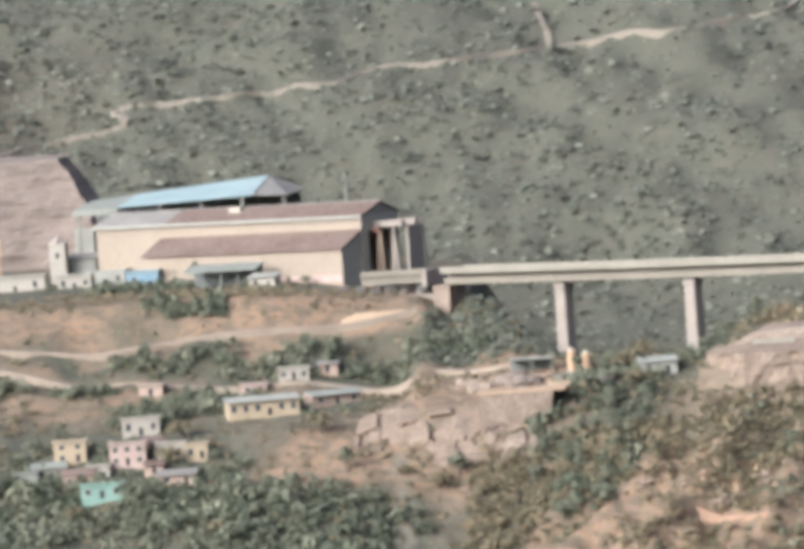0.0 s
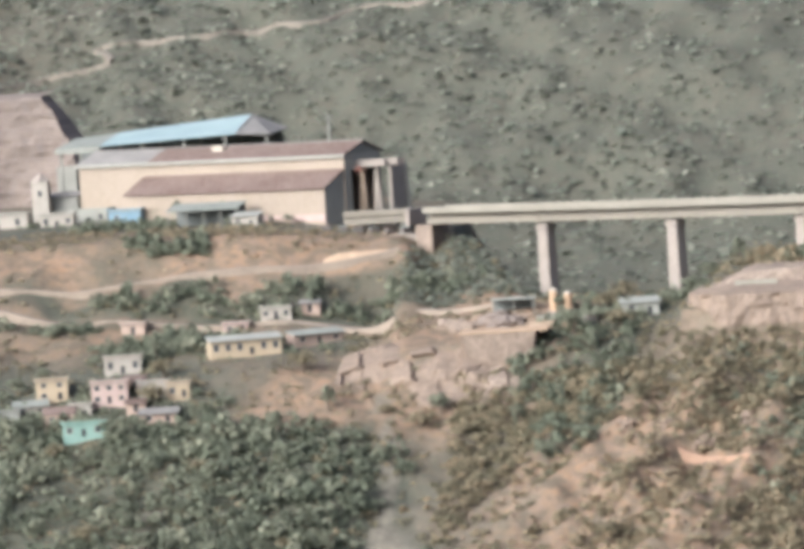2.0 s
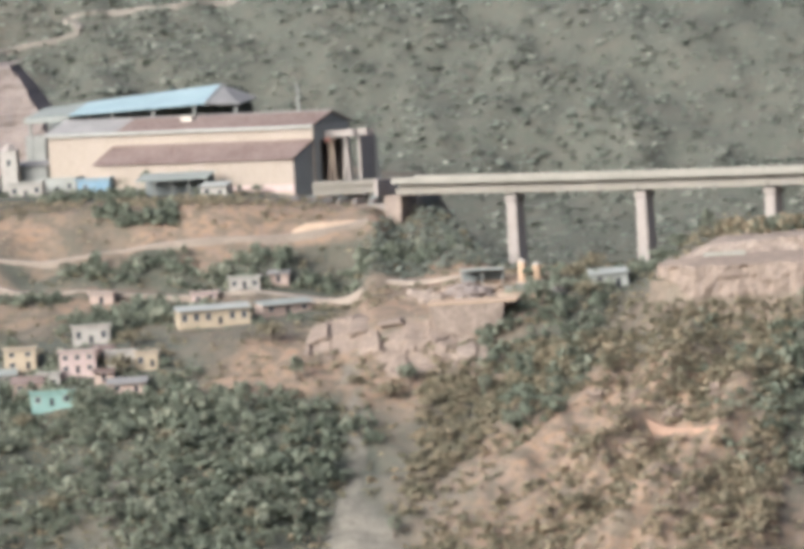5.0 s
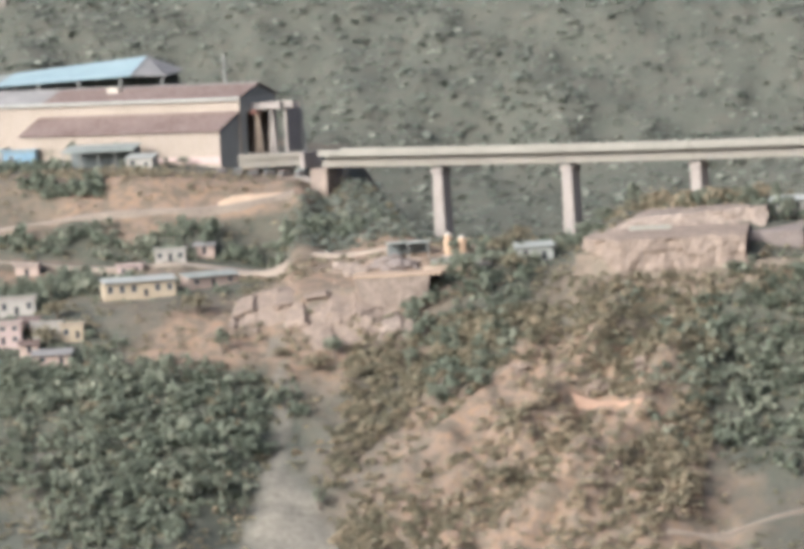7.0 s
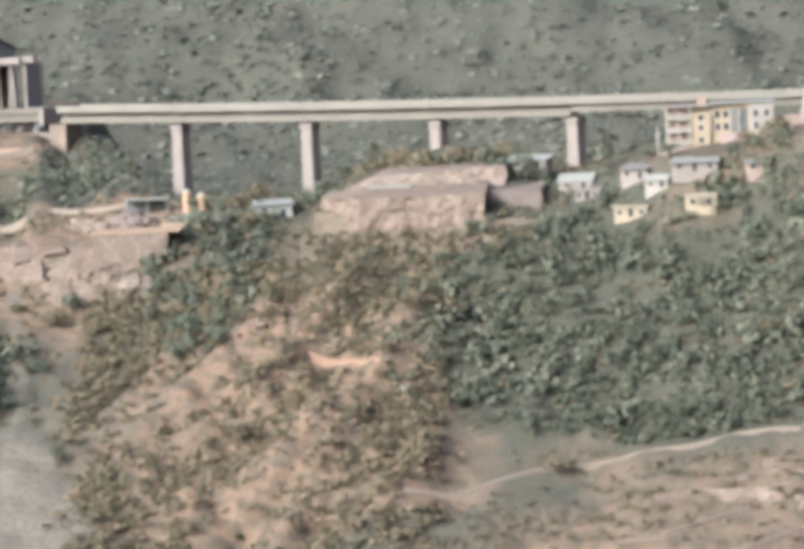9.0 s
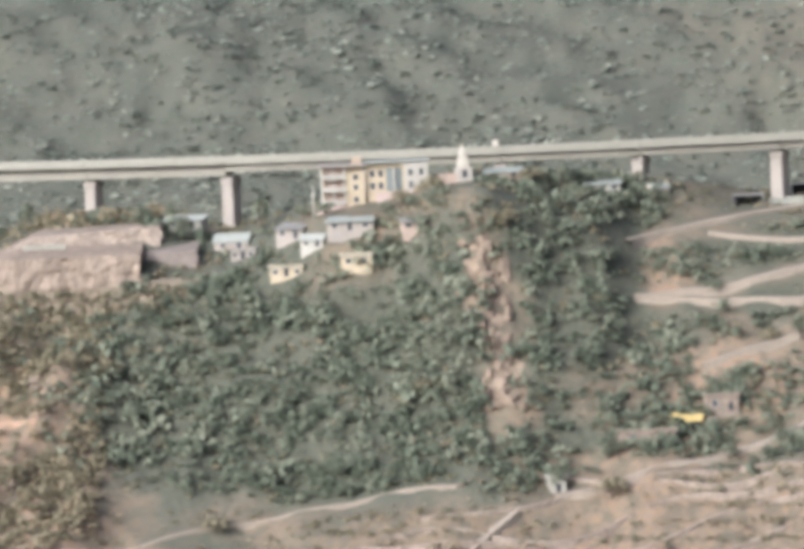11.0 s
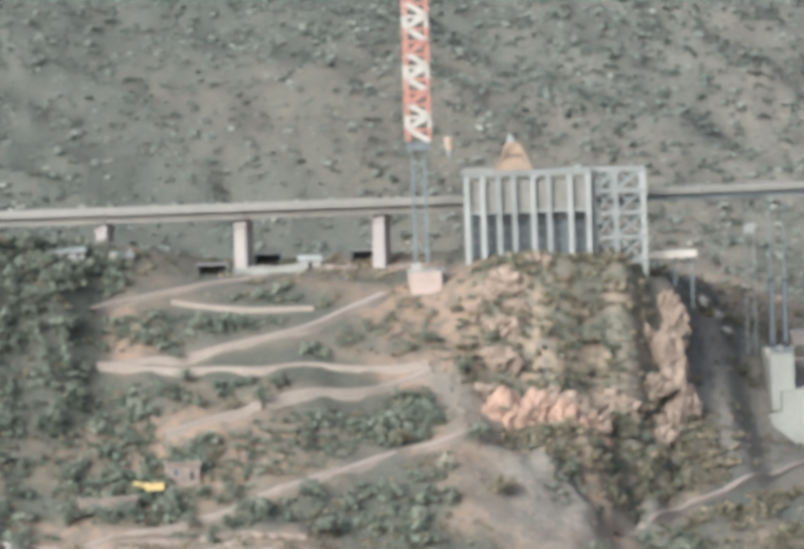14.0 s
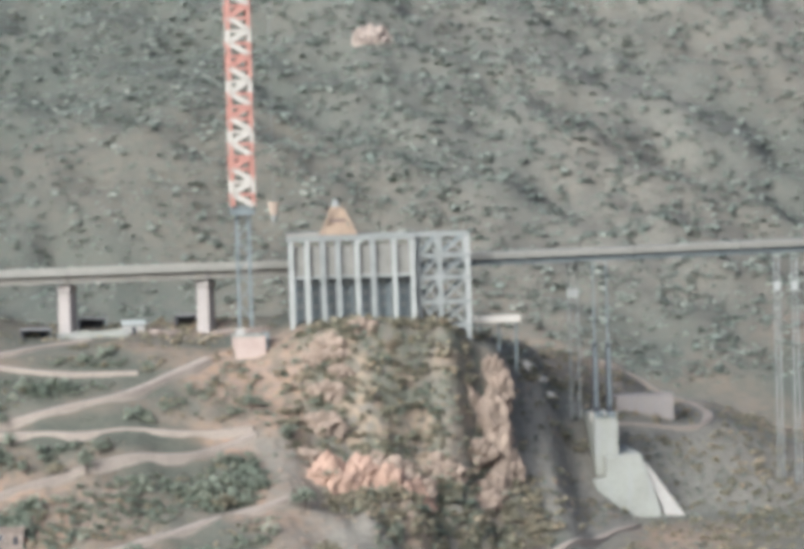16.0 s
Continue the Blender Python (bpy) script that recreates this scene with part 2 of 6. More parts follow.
def height(x, y):
    x, y = np.asarray(x, float), np.asarray(y, float)
    near = near_height(x, y)
    crag = np.clip(1 - np.abs(x - 140) / 34, 0, 1) * np.clip((1497 - y) / 12, 0, 1) * np.clip((y - 1400) / 30, 0, 1)
    level = np.clip((1560 - y) / 30, 0.12, 1)
    near = near + (8.0 * fbm(x, y * 0.7, 42, 5, 3) + 2.5 * fbm(x, y, 9, 3, 5)) * np.where(x < -245, np.clip((1602 - y) / 20, 0.06, 0.75), np.clip((1500 - y) / 40, 0.12, 1) * level)
    near = near + crag * (15 * np.abs(fbm(x, y * 0.5, 15, 4, 8)) + 9 * np.abs(fbm(x + 0.3 * y, y * 0.6, 7, 3, 9)) - 4.5)
    spur = np.clip(1 - np.abs(x + 160) / 55, 0, 1) * np.clip((1486 - y) / 25, 0, 1) * np.clip((y - 1330) / 40, 0, 1)
    near = near + spur * (13 * np.abs(fbm(x + 0.5 * y, y * 0.6, 24, 4, 15)) + 16 * np.abs(fbm(x - 0.6 * y, (y + 0.6 * x) * 0.22, 13, 3, 19)) - 4.5)
    crest = blend(np.clip((x + 215) / 90, 0, 1)) * (1 - blend(np.clip((x + 129) / 15, 0, 1)))
    near = near + 7 * crest * np.clip((1470 - y) / 35, 0, 1) * np.clip((y - 1375) / 30, 0, 1)
    # field terraces on the low ground
    low = np.clip((1398 - y) / 12, 0, 1) * np.clip((y - 1290) / 30, 0, 1) * np.clip((x + 110) / 40, 0, 1)
    step = 3.2
    q = near / step
    near = near * (1 - low) + low * step * (np.floor(q) + np.clip((q - np.floor(q) - 0.72) / 0.28, 0, 1))
    own = 68.0 - 0.5 * y + 6 * fbm(x, y, 60, 3, 40) * np.clip(y / 60, 0, 1)
    ground = np.maximum(near, mountain_height(x, y))
    return np.where(y < 800, np.maximum(own, -290.0), ground)


def ground_z(x, y):
    return float(height(np.array([x]), np.array([y]))[0])


def ground_mesh():
    xs = np.concatenate([np.linspace(-2600, -640, 30), np.arange(-620, -440, 8), np.arange(-440, 330, 2.2), np.arange(330, 600, 9), np.linspace(620, 2600, 30)])
    ys = np.concatenate([np.linspace(-600, 780, 24), np.linspace(800, 1290, 26), np.arange(1300, 1345, 3.5), np.arange(1345, 1640, 2.0), np.arange(1640, 1790, 4), np.arange(1790, 2300, 5.5), np.linspace(2310, 4700, 60)])
    gx, gy = np.meshgrid(xs, ys)
    gz = height(gx, gy)
    ny, nx = gx.shape
    idx = np.arange(nx * ny).reshape(ny, nx)
    faces = np.stack([idx[:-1, :-1], idx[:-1, 1:], idx[1:, 1:], idx[1:, :-1]], -1).reshape(-1, 4)
    me = bpy.data.meshes.new("ground")
    me.vertices.add(nx * ny)
    me.vertices.foreach_set("co", np.stack([gx, gy, gz], -1).astype(np.float32).ravel())
    me.loops.add(faces.size)
    me.loops.foreach_set("vertex_index", faces.astype(np.int32).ravel())
    me.polygons.add(len(faces))
    me.polygons.foreach_set("loop_start", np.arange(0, faces.size, 4, dtype=np.int32))
    me.update(calc_edges=True)
    me.polygons.foreach_set("use_smooth", np.ones(len(faces), bool))
    bare, grey, rocky, wooded = cover(gx, gy)
    for name, val in (("bare", bare), ("grey", grey), ("rocky", rocky), ("wooded", wooded)):
        a = me.attributes.new(name, "FLOAT", "POINT")
        a.data.foreach_set("value", val.astype(np.float32).ravel())
    me.materials.append(ground_material())
    return tagged(new("ground", me), "dry scrub hillside with bare reddish soil and scree", "ground", kind="structure")


# woods: x, y, half width, half depth, strength
FOREST = [
    (-330, 1440, 80, 42, 1.0), (-262, 1428, 30, 44, 1.1), (0, 1468, 18, 24, 1.0), (-2, 1440, 14, 14, 0.9), (-48, 1436, 18, 28, 1.1), (-4, 1422, 20, 8, 0.7), (-45, 1415, 40, 9, 0.9), (-76, 1444, 54, 38, 1.1), (-22, 1442, 54, 36, 1.0), (-95, 1470, 40, 20, 0.8), (5, 1500, 22, 26, 0.9),
    (70, 1412, 40, 14, 0.7), (40, 1482, 36, 7, 0.8), (60, 1462, 32, 6, 0.8), (85, 1447, 20, 8, 0.8), (-185, 1480, 16, 26, 0.6), (-300, 1536, 26, 9, 0.7), (-250, 1578, 40, 12, 0.5), (-325, 1591, 22, 8, 0.8), (-288, 1592, 16, 6, 0.7), (-345, 1553, 45, 6, 0.9), (-300, 1571, 48, 5, 0.9), (-312, 1608, 40, 6, 0.8), (-265, 1604, 22, 5, 0.6), (-232, 1590, 16, 14, 0.8), (-130, 1529, 15, 6, 1.0), (-163, 1531, 9, 6, 0.9), (-182, 1516, 10, 12, 0.8), (-105, 1516, 8, 8, 0.8), (-60, 1487, 22, 7, 0.7)]
# patches of soil: x, y, half width, half depth, strength
BARE = [
    (-372, 1588, 38, 14, 1.0), (-330, 1578, 40, 6, 0.6), (-290, 1590, 40, 9, 0.7), (-345, 1545, 60, 9, 0.55), (-215, 1520, 30, 40, 1.0),
    (-225, 1478, 30, 14, 0.8), (-158, 1440, 26, 36, 0.85), (-150, 1395, 36, 26, 0.85), (-185, 1400, 30, 30, 0.6), (-60, 1360, 60, 22, 0.55),
    (10, 1385, 40, 26, 0.7), (40, 1365, 70, 20, 0.7), (105, 1480, 12, 34, 1.0)]
BARE += [
    (-305, 1614, 75, 12, 0.75),
    (-165, 1420, 42, 50, 0.8), (0, 1375, 95, 24, 0.62), (-320, 1552, 70, 10, 0.6), (140, 1475, 26, 22, 0.3),
    (104, 1440, 10, 22, 0.9), (98, 1492, 20, 14, 0.85), (94, 1464, 12, 12, 0.7), (78, 1498, 16, 8, 0.6), (114, 1426, 12, 20, 0.9), (122, 1408, 20, 20, 0.9), (136, 1430, 10, 14, 0.7), (25, 1478, 8, 14, 0.8), (-25, 1452, 6.5, 28, 0.85), (-21, 1427, 7, 12, 1.0), (-275, 1597, 40, 10, 0.9), (-330, 1594, 30, 8, 0.7), (128, 1462, 16, 14, 0.7), (140, 1480, 30, 22, 0.25),
    (160, 1465, 8, 30, 0.7), (60, 1455, 45, 60, 0.15), (20, 1436, 30, 13, 0.75), (45, 1420, 30, 10, 0.6), (10, 1412, 40, 8, 0.7), (-330, 1460, 20, 9, 0.5), (-262, 1490, 12, 12, 0.6), (215, 1490, 26, 20, 0.25), (-50, 1478, 22, 14, 0.6), (224, 1600, 26, 6, 0.5)]
# scree chute and its fan: x, y, half width, half depth, strength
FAN = [(-239, 1478, 1.6, 8, 0.8), (-236, 1466, 1.3, 9, 0.8), (-233.5, 1453, 1.2, 10, 0.9), (-231.5, 1440, 1.4, 8, 0.9), (-229.8, 1429, 2.2, 6, 1.0), (-228, 1419, 5, 7, 1.0), (-226, 1408, 8.5, 8, 1.0), (-224, 1396, 12, 9, 1.0), (-222, 1380, 16, 14, 1.0)]
ROCKY = [(138, 1478, 27, 26, 1.0), (160, 1482, 9, 34, 0.8), (118, 1455, 10, 10, 0.8), (150, 1450, 14, 16, 0.6), (-22, 1440, 7, 22, 0.5)]
# scree patches; the one at x 182 also brightens the shaded gorge side
GREY = [
    (-215, 1495, 20, 10, 0.5), (-285, 1402, 2.2, 24, 0.8), (182, 1512, 15, 44, 1.0), (122, 1424, 13, 12, 0.9), (108, 1437, 8, 8, 0.6), (225, 1545, 40, 30, 0.75), (150, 1468, 4, 26, 0.6), (101, 1464, 6, 14, 0.7), (106, 1446, 7, 16, 0.5), (114, 1426, 10, 18, 0.6),
    (122, 1408, 16, 16, 0.6), (186, 1500, 14, 34, 0.5), (-206, 1440, 14, 26, 0.2), (235, 1600, 40, 50, 0.5)]


def patches(rows, x, y, wander=1.0):
    wx, wy = x + wander * 14 * fbm(x, y, 22, 3, 61), y + wander * 18 * fbm(x, y, 22, 3, 71)
    out = np.zeros_like(x)
    for px, py, rx, ry, s in rows:
        d = np.hypot((wx - px) / rx, (wy - py) / ry)
        out = np.maximum(out, s * np.clip((1.25 - d) / 0.5, 0, 1))
    return out


def cover(x, y):
    bare = patches(BARE, x, y) + np.clip(0.16 + 0.9 * fbm(x, y, 30, 4, 81) - 0.25 * patches(FOREST, x, y), 0, 0.7)
    far = np.clip((y - 1800) / 60, 0, 1)
    streak = np.clip(fbm(x + 0.5 * y, y * 0.4, 120, 4, 91) * 1.4 - 0.30, 0, 0.18)
    return np.clip(bare * (1 - far) + far * streak, 0, 1), np.clip(np.maximum(patches(GREY, x, y), patches(FAN, x, y, 0.25)) + 0.45 * far * np.clip((x - 110) / 130, 0, 1) * np.clip(0.6 + 2 * fbm(x + 0.3 * y, y * 0.3, 90, 3, 95), 0, 1), 0, 1), np.clip(patches(ROCKY, x, y), 0, 1), np.clip(1.2 * patches(FOREST, x, y) - patches(BARE, x, y), 0, 0.9)


def ground_material():
    m, nt, b = material("hillside_soil", 0.95)
    geo = nt.nodes.new("ShaderNodeNewGeometry")

    def noise_node(scale, detail=6):
        n = nt.nodes.new("ShaderNodeTexNoise")
        n.inputs["Scale"].default_value, n.inputs["Detail"].default_value = scale, detail
        nt.links.new(geo.outputs["Position"], n.inputs["Vector"])
        return n.outputs["Fac"]

    def stretch(src, lo, hi):
        r = nt.nodes.new("ShaderNodeMapRange")
        r.inputs[1].default_value, r.inputs[2].default_value = lo, hi
        nt.links.new(src, r.inputs[0])
        return r.outputs[0]

    def mixed(fac, a, c):
        n = nt.nodes.new("ShaderNodeMix")
        n.data_type = "RGBA"
        nt.links.new(fac, n.inputs["Factor"])
        for key, v in (("A", a), ("B", c)):
            if isinstance(v, tuple):
                n.inputs[key].default_value = (*v, 1)
            else:
                nt.links.new(v, n.inputs[key])
        return n.outputs["Result"]

    grain = stretch(noise_node(0.6), 0.35, 0.65)
    patch = stretch(noise_node(0.08), 0.38, 0.62)
    scrub = mixed(patch, (0.076, 0.080, 0.058), (0.106, 0.098, 0.070))
    scrub = mixed(grain, scrub, (0.094, 0.092, 0.067))
    # dark mottle for small tufts together with their shadows
    tuft_shade = stretch(noise_node(0.32, 5), 0.50, 0.60)
    scrub = mixed(tuft_shade, scrub, (0.082, 0.085, 0.061))
    soil = mixed(patch, (0.268, 0.178, 0.104), (0.222, 0.155, 0.094))
    soil = mixed(grain, soil, (0.215, 0.158, 0.112))
    # soil gets a like mottle, small bushes and shadows in one colour
    half = nt.nodes.new("ShaderNodeMath")
    half.operation = "MULTIPLY"
    half.inputs[1].default_value = 0.85
    nt.links.new(stretch(noise_node(0.26, 7), 0.47, 0.58), half.inputs[0])
    soil = mixed(half.outputs[0], soil, (0.136, 0.112, 0.076))
    scree = mixed(grain, (0.148, 0.133, 0.098), (0.202, 0.180, 0.136))
    knob = mixed(stretch(noise_node(0.13, 7), 0.46, 0.60), (0.128, 0.124, 0.083), (0.245, 0.188, 0.122))
    knob = mixed(stretch(noise_node(0.35, 6), 0.50, 0.62), knob, (0.155, 0.135, 0.098))
    # darker ground under the woods, so gaps between the trees don't look pale
    wood_floor = mixed(grain, (0.062, 0.066, 0.046), (0.092, 0.088, 0.060))
    for name, top in (("bare", soil), ("wooded", wood_floor), ("rocky", knob), ("grey", scree)):
        at = nt.nodes.new("ShaderNodeAttribute")
        at.attribute_name = name
        scrub = mixed(at.outputs["Fac"], scrub, top)
    nt.links.new(scrub, b.inputs["Base Color"])
    bn = nt.nodes.new("ShaderNodeBump")
    bn.inputs["Strength"].default_value, bn.inputs["Distance"].default_value = 0.7, 0.8
    nt.links.new(noise_node(0.5, 8), bn.inputs["Height"])
    nt.links.new(bn.outputs[0], b.inputs["Normal"])
    return m


ground_mesh()


# ---- building blocks ----
def part(name, bm, mat, parent=None, label="", smooth=False):
    me = bpy.data.meshes.new(name)
    bmesh.ops.recalc_face_normals(bm, faces=bm.faces)
    bm.to_mesh(me)
    bm.free()
    me.materials.append(mat)
    if smooth:
        me.polygons.foreach_set("use_smooth", np.ones(len(me.polygons), bool))
    ob = new(name, me)
    ob.parent = parent
    return tagged(ob, label)


def box(bm, x0, x1, y0, y1, z0, z1):
    v = [bm.verts.new(c) for c in ((x0, y0, z0), (x1, y0, z0), (x1, y1, z0), (x0, y1, z0), (x0, y0, z1), (x1, y0, z1), (x1, y1, z1), (x0, y1, z1))]
    for f in ((0, 3, 2, 1), (4, 5, 6, 7), (0, 1, 5, 4), (1, 2, 6, 5), (2, 3, 7, 6), (3, 0, 4, 7)):
        bm.faces.new([v[i] for i in f])
    return bm


def boxes(*rows):
    bm = bmesh.new()
    for r in rows:
        box(bm, *r)
    return bm


def prism(bm, profile, y0, y1):
    """A solid of the (x, z) outline drawn from y0 to y1."""
    a = [bm.verts.new((x, y0, z)) for x, z in profile]
    c = [bm.verts.new((x, y1, z)) for x, z in profile]
    n = len(profile)
    bm.faces.new(a), bm.faces.new(c[::-1])
    for i in range(n):
        bm.faces.new((a[i], a[(i + 1) % n], c[(i + 1) % n], c[i]))
    return bm


def prism_x(bm, profile, x0, x1):
    """A solid of the (y, z) outline drawn from x0 to x1."""
    a = [bm.verts.new((x0, y, z)) for y, z in profile]
    c = [bm.verts.new((x1, y, z)) for y, z in profile]
    n = len(profile)
    bm.faces.new(a), bm.faces.new(c[::-1])
    for i in range(n):
        bm.faces.new((a[i], a[(i + 1) % n], c[(i + 1) % n], c[i]))
    return bm


def frustum(bm, z0, z1, r0, r1, n=14, cx=0.0, cy=0.0, dx=0.0, dy=0.0):
    a = [bm.verts.new((cx + r0 * math.cos(2 * math.pi * i / n), cy + r0 * math.sin(2 * math.pi * i / n), z0)) for i in range(n)]
    c = [bm.verts.new((cx + dx + r1 * math.cos(2 * math.pi * i / n), cy + dy + r1 * math.sin(2 * math.pi * i / n), z1)) for i in range(n)]
    bm.faces.new(a[::-1]), bm.faces.new(c)
    for i in range(n):
        bm.faces.new((a[i], a[(i + 1) % n], c[(i + 1) % n], c[i]))
    return bm


def beam(bm, p, q, w, h=None):
    """A straight square bar from p to q."""
    p, q = Vector(p), Vector(q)
    d = (q - p).normalized()
    side = d.cross(Vector((0, 0, 1)))
    side = Vector((1, 0, 0)) if side.length < 1e-4 else side.normalized()
    up = side.cross(d)
    h = h or w
    ring = [(-w / 2, -h / 2), (w / 2, -h / 2), (w / 2, h / 2), (-w / 2, h / 2)]
    a = [bm.verts.new(p + side * s + up * t) for s, t in ring]
    c = [bm.verts.new(q + side * s + up * t) for s, t in ring]
    bm.faces.new(a), bm.faces.new(c[::-1])
    for i in range(4):
        bm.faces.new((a[i], a[(i + 1) % 4], c[(i + 1) % 4], c[i]))
    return bm


def thing(name, label, category, x, y, z=None, rot=0.0, group="", kind=""):
    e = new(name)
    e.matrix_basis = pose(x, y, ground_z(x, y) if z is None else z, 0, 0, rot)
    return tagged(e, label, category, group, kind)


# ---- plants ----
def leaf_heap(n, spread, lift, rng, leaf):
    """A shrub shape: leaf sprays set on a few loose lobes; gives corners, four a spray."""
    lobes = max(1, n // 10)
    a, r = rng.uniform(0, 6.283, lobes), spread * np.sqrt(rng.uniform(0, 1, lobes))
    up = lift * rng.uniform(0.15, 0.8, lobes) * (1.1 - 0.5 * r / spread)
    rad = rng.uniform(0.2, 0.42, lobes)
    centre = np.stack([r * np.cos(a), r * np.sin(a), up], 1)
    which = np.arange(n) % lobes
    d = rng.normal(size=(n, 3))
    d[:, 2] = np.abs(d[:, 2]) - 0.3
    d /= np.linalg.norm(d, axis=1)[:, None]
    p = centre[which] + d * rad[which, None] * rng.uniform(0.7, 1.1, (n, 1))
    face = d + np.array([0, 0, 0.45]) + 0.5 * rng.normal(size=(n, 3))
    u = np.cross(face, rng.normal(size=(n, 3)))
    u /= np.linalg.norm(u, axis=1)[:, None]
    v = np.cross(face, u)
    v /= np.linalg.norm(v, axis=1)[:, None]
    s = leaf * rng.uniform(0.6, 1.3, (n, 1))
    w = s * rng.uniform(0.55, 1.0, (n, 1))
    return np.stack([p + u * s, p + v * w, p - u * s * 0.8, p - v * w], 1).reshape(-1, 3)


def leaf_mesh(name, corners, tones, mat):
    me = bpy.data.meshes.new(name)
    n = len(corners)
    me.vertices.add(n)
    me.vertices.foreach_set("co", corners.astype(np.float32).ravel())
    me.loops.add(n)
    me.loops.foreach_set("vertex_index", np.arange(n, dtype=np.int32))
    me.polygons.add(n // 4)
    me.polygons.foreach_set("loop_start", np.arange(0, n, 4, dtype=np.int32))
    me.update(calc_edges=True)
    at = me.attributes.new("tone", "FLOAT", "POINT")
    at.data.foreach_set("value", tones.astype(np.float32))
    me.materials.append(mat)
    return me


def scatter(name, xs, ys, sizes, mat, label, category, sprays=20, spread=0.55, seed=0, tall=1.0, zs=None, lift=1.0, leaf=0.2, pale=2.0):
    rng = np.random.default_rng(seed)
    temps = np.array([leaf_heap(sprays, spread, lift, rng, leaf) for _ in range(14)])
    zs = height(xs, ys) if zs is None else zs
    n = len(xs)
    v = temps[rng.integers(0, 14, n)]
    a = rng.uniform(0, 6.283, n)
    c, d = (np.cos(a) * sizes)[:, None], (np.sin(a) * sizes)[:, None]
    up = (sizes * tall * rng.uniform(0.75, 1.25, n))[:, None]
    out = np.stack([v[..., 0] * c - v[..., 1] * d + xs[:, None], v[..., 0] * d + v[..., 1] * c + ys[:, None], v[..., 2] * up + (zs - 0.1 * sizes)[:, None]], -1)
    kind = np.clip(rng.uniform(0, 1, n) ** pale + 0.5 * fbm(xs, ys, 40, 2, seed + 70), 0, 1)
    me = leaf_mesh(name, out.reshape(-1, 3), np.repeat(kind, v.shape[1]), mat)
    return tagged(new(name, me), label, category, kind="stuff")


def inside(rows, x, y):
    out = patches(rows, x, y)
    return np.maximum(out, patches(FAN, x, y, 0.25)) if rows is CLEAR else out


RNG = np.random.default_rng(7)
# clear ground: x, y, half width, half depth, strength
CLEAR = [
    (-318, 1668, 90, 34, 1.0), (-215, 1516, 24, 16, 0.95), (112, 1430, 10, 26, 1.0), (124, 1408, 18, 20, 1.0), (135, 1428, 10, 14, 0.9), (105, 1475, 9, 30, 0.9),
    (-132, 1505, 26, 14, 1.0), (-24, 1440, 5, 24, 0.8), (-55, 1492, 20, 8, 1.0), (130, 1510, 34, 12, 1.0), (198, 1535, 14, 22, 1.0), (-372, 1588, 34, 10, 0.8)]
# tracks: line of (x, y), width
TRACKS = [
    ([(-395, 1574), (-365, 1575), (-315, 1582), (-279, 1589), (-250, 1599)], 4.5), ([(-390, 1563), (-363, 1565), (-318, 1559), (-276, 1561), (-231, 1550), (-205, 1540)], 5),
    ([(58, 1512), (34, 1498), (14, 1489), (11, 1483)], 4.4), ([(33, 1492), (50, 1490.5), (70, 1490.5)], 2.6)]
TRACKS += [
    ([(88, 1497), (82, 1492.6), (66.6, 1481), (39.6, 1474), (13, 1468.6)], 4.8), ([(13, 1468.4), (52, 1467), (98, 1471)], 3.4), ([(98, 1469), (71, 1458.6), (51, 1452), (29, 1446)], 4.6),
    ([(104, 1440), (89, 1433.6), (69, 1423.6), (53, 1417.6), (27, 1408), (-10, 1398)], 4.6)]
TRACKS += [
    ([(-130, 1385), (-104, 1395), (-91, 1401), (-65, 1402), (-33, 1401)], 1.7), ([(-36, 1370), (-30, 1378), (-19, 1391)], 2.6),
    ([(140, 1423), (158, 1451), (174, 1465), (192, 1490), (201, 1504)], 3.0), ([(204, 1559), (216, 1560), (229, 1563), (233, 1582), (229, 1598)], 2.4),
    ([(205, 1600), (216, 1600), (228, 1599), (244, 1601), (258, 1604)], 3.6)]
# open ground round houses: x, y, half width, half depth, strength
YARDS = [
    (-281, 1515, 13, 8, 1), (-264, 1528, 9, 7, 1), (-327, 1487, 8, 7, 1), (-312, 1481, 8, 7, 1), (-313, 1505, 7, 5, 1), (-298, 1484, 9, 7, 1), (-316, 1465, 8, 6, 1), (-284, 1559, 14, 6, 1),
    (-316, 1548, 7, 6, 1), (-76, 1476, 7, 4, 1), (-58, 1465, 7, 5, 1), (6, 1501, 6, 5, 1), (-30, 1486, 4, 7, 1), (-19, 1493, 6, 4, 1)]


PATHS = [([(-165, 1446), (-150, 1440), (-133, 1430.5)], 1.5)]


def kept_open(x, y):
    """1 on tracks and in yards, where nothing grows."""
    d = np.full_like(x, 99.0)
    for pts, w in TRACKS + PATHS:
        for (x0, y0), (x1, y1) in zip(pts, pts[1:]):
            vx, vy = x1 - x0, y1 - y0
            for back in (0.0, 3.0):
                t = np.clip(((x - x0) * vx + (y + back - y0) * vy) / (vx * vx + vy * vy), 0, 1)
                d = np.minimum(d, np.hypot(x - x0 - t * vx, y + back - y0 - t * vy) - w * 0.5)
    yard = np.zeros_like(x)
    for px, py, rx, ry, _ in YARDS:
        yard = np.maximum(yard, np.hypot((x - px) / rx, (y - py) / ry) < 1)
    return np.maximum(d < 1.2, yard)


def scrub_places(n, x0, x1, y0, y1, keep):
    x, y = RNG.uniform(x0, x1, n), RNG.uniform(y0, y1, n)
    ok = (RNG.uniform(0, 1, n) < keep(x, y)) & (kept_open(x, y) < 0.5)
    return x[ok], y[ok]


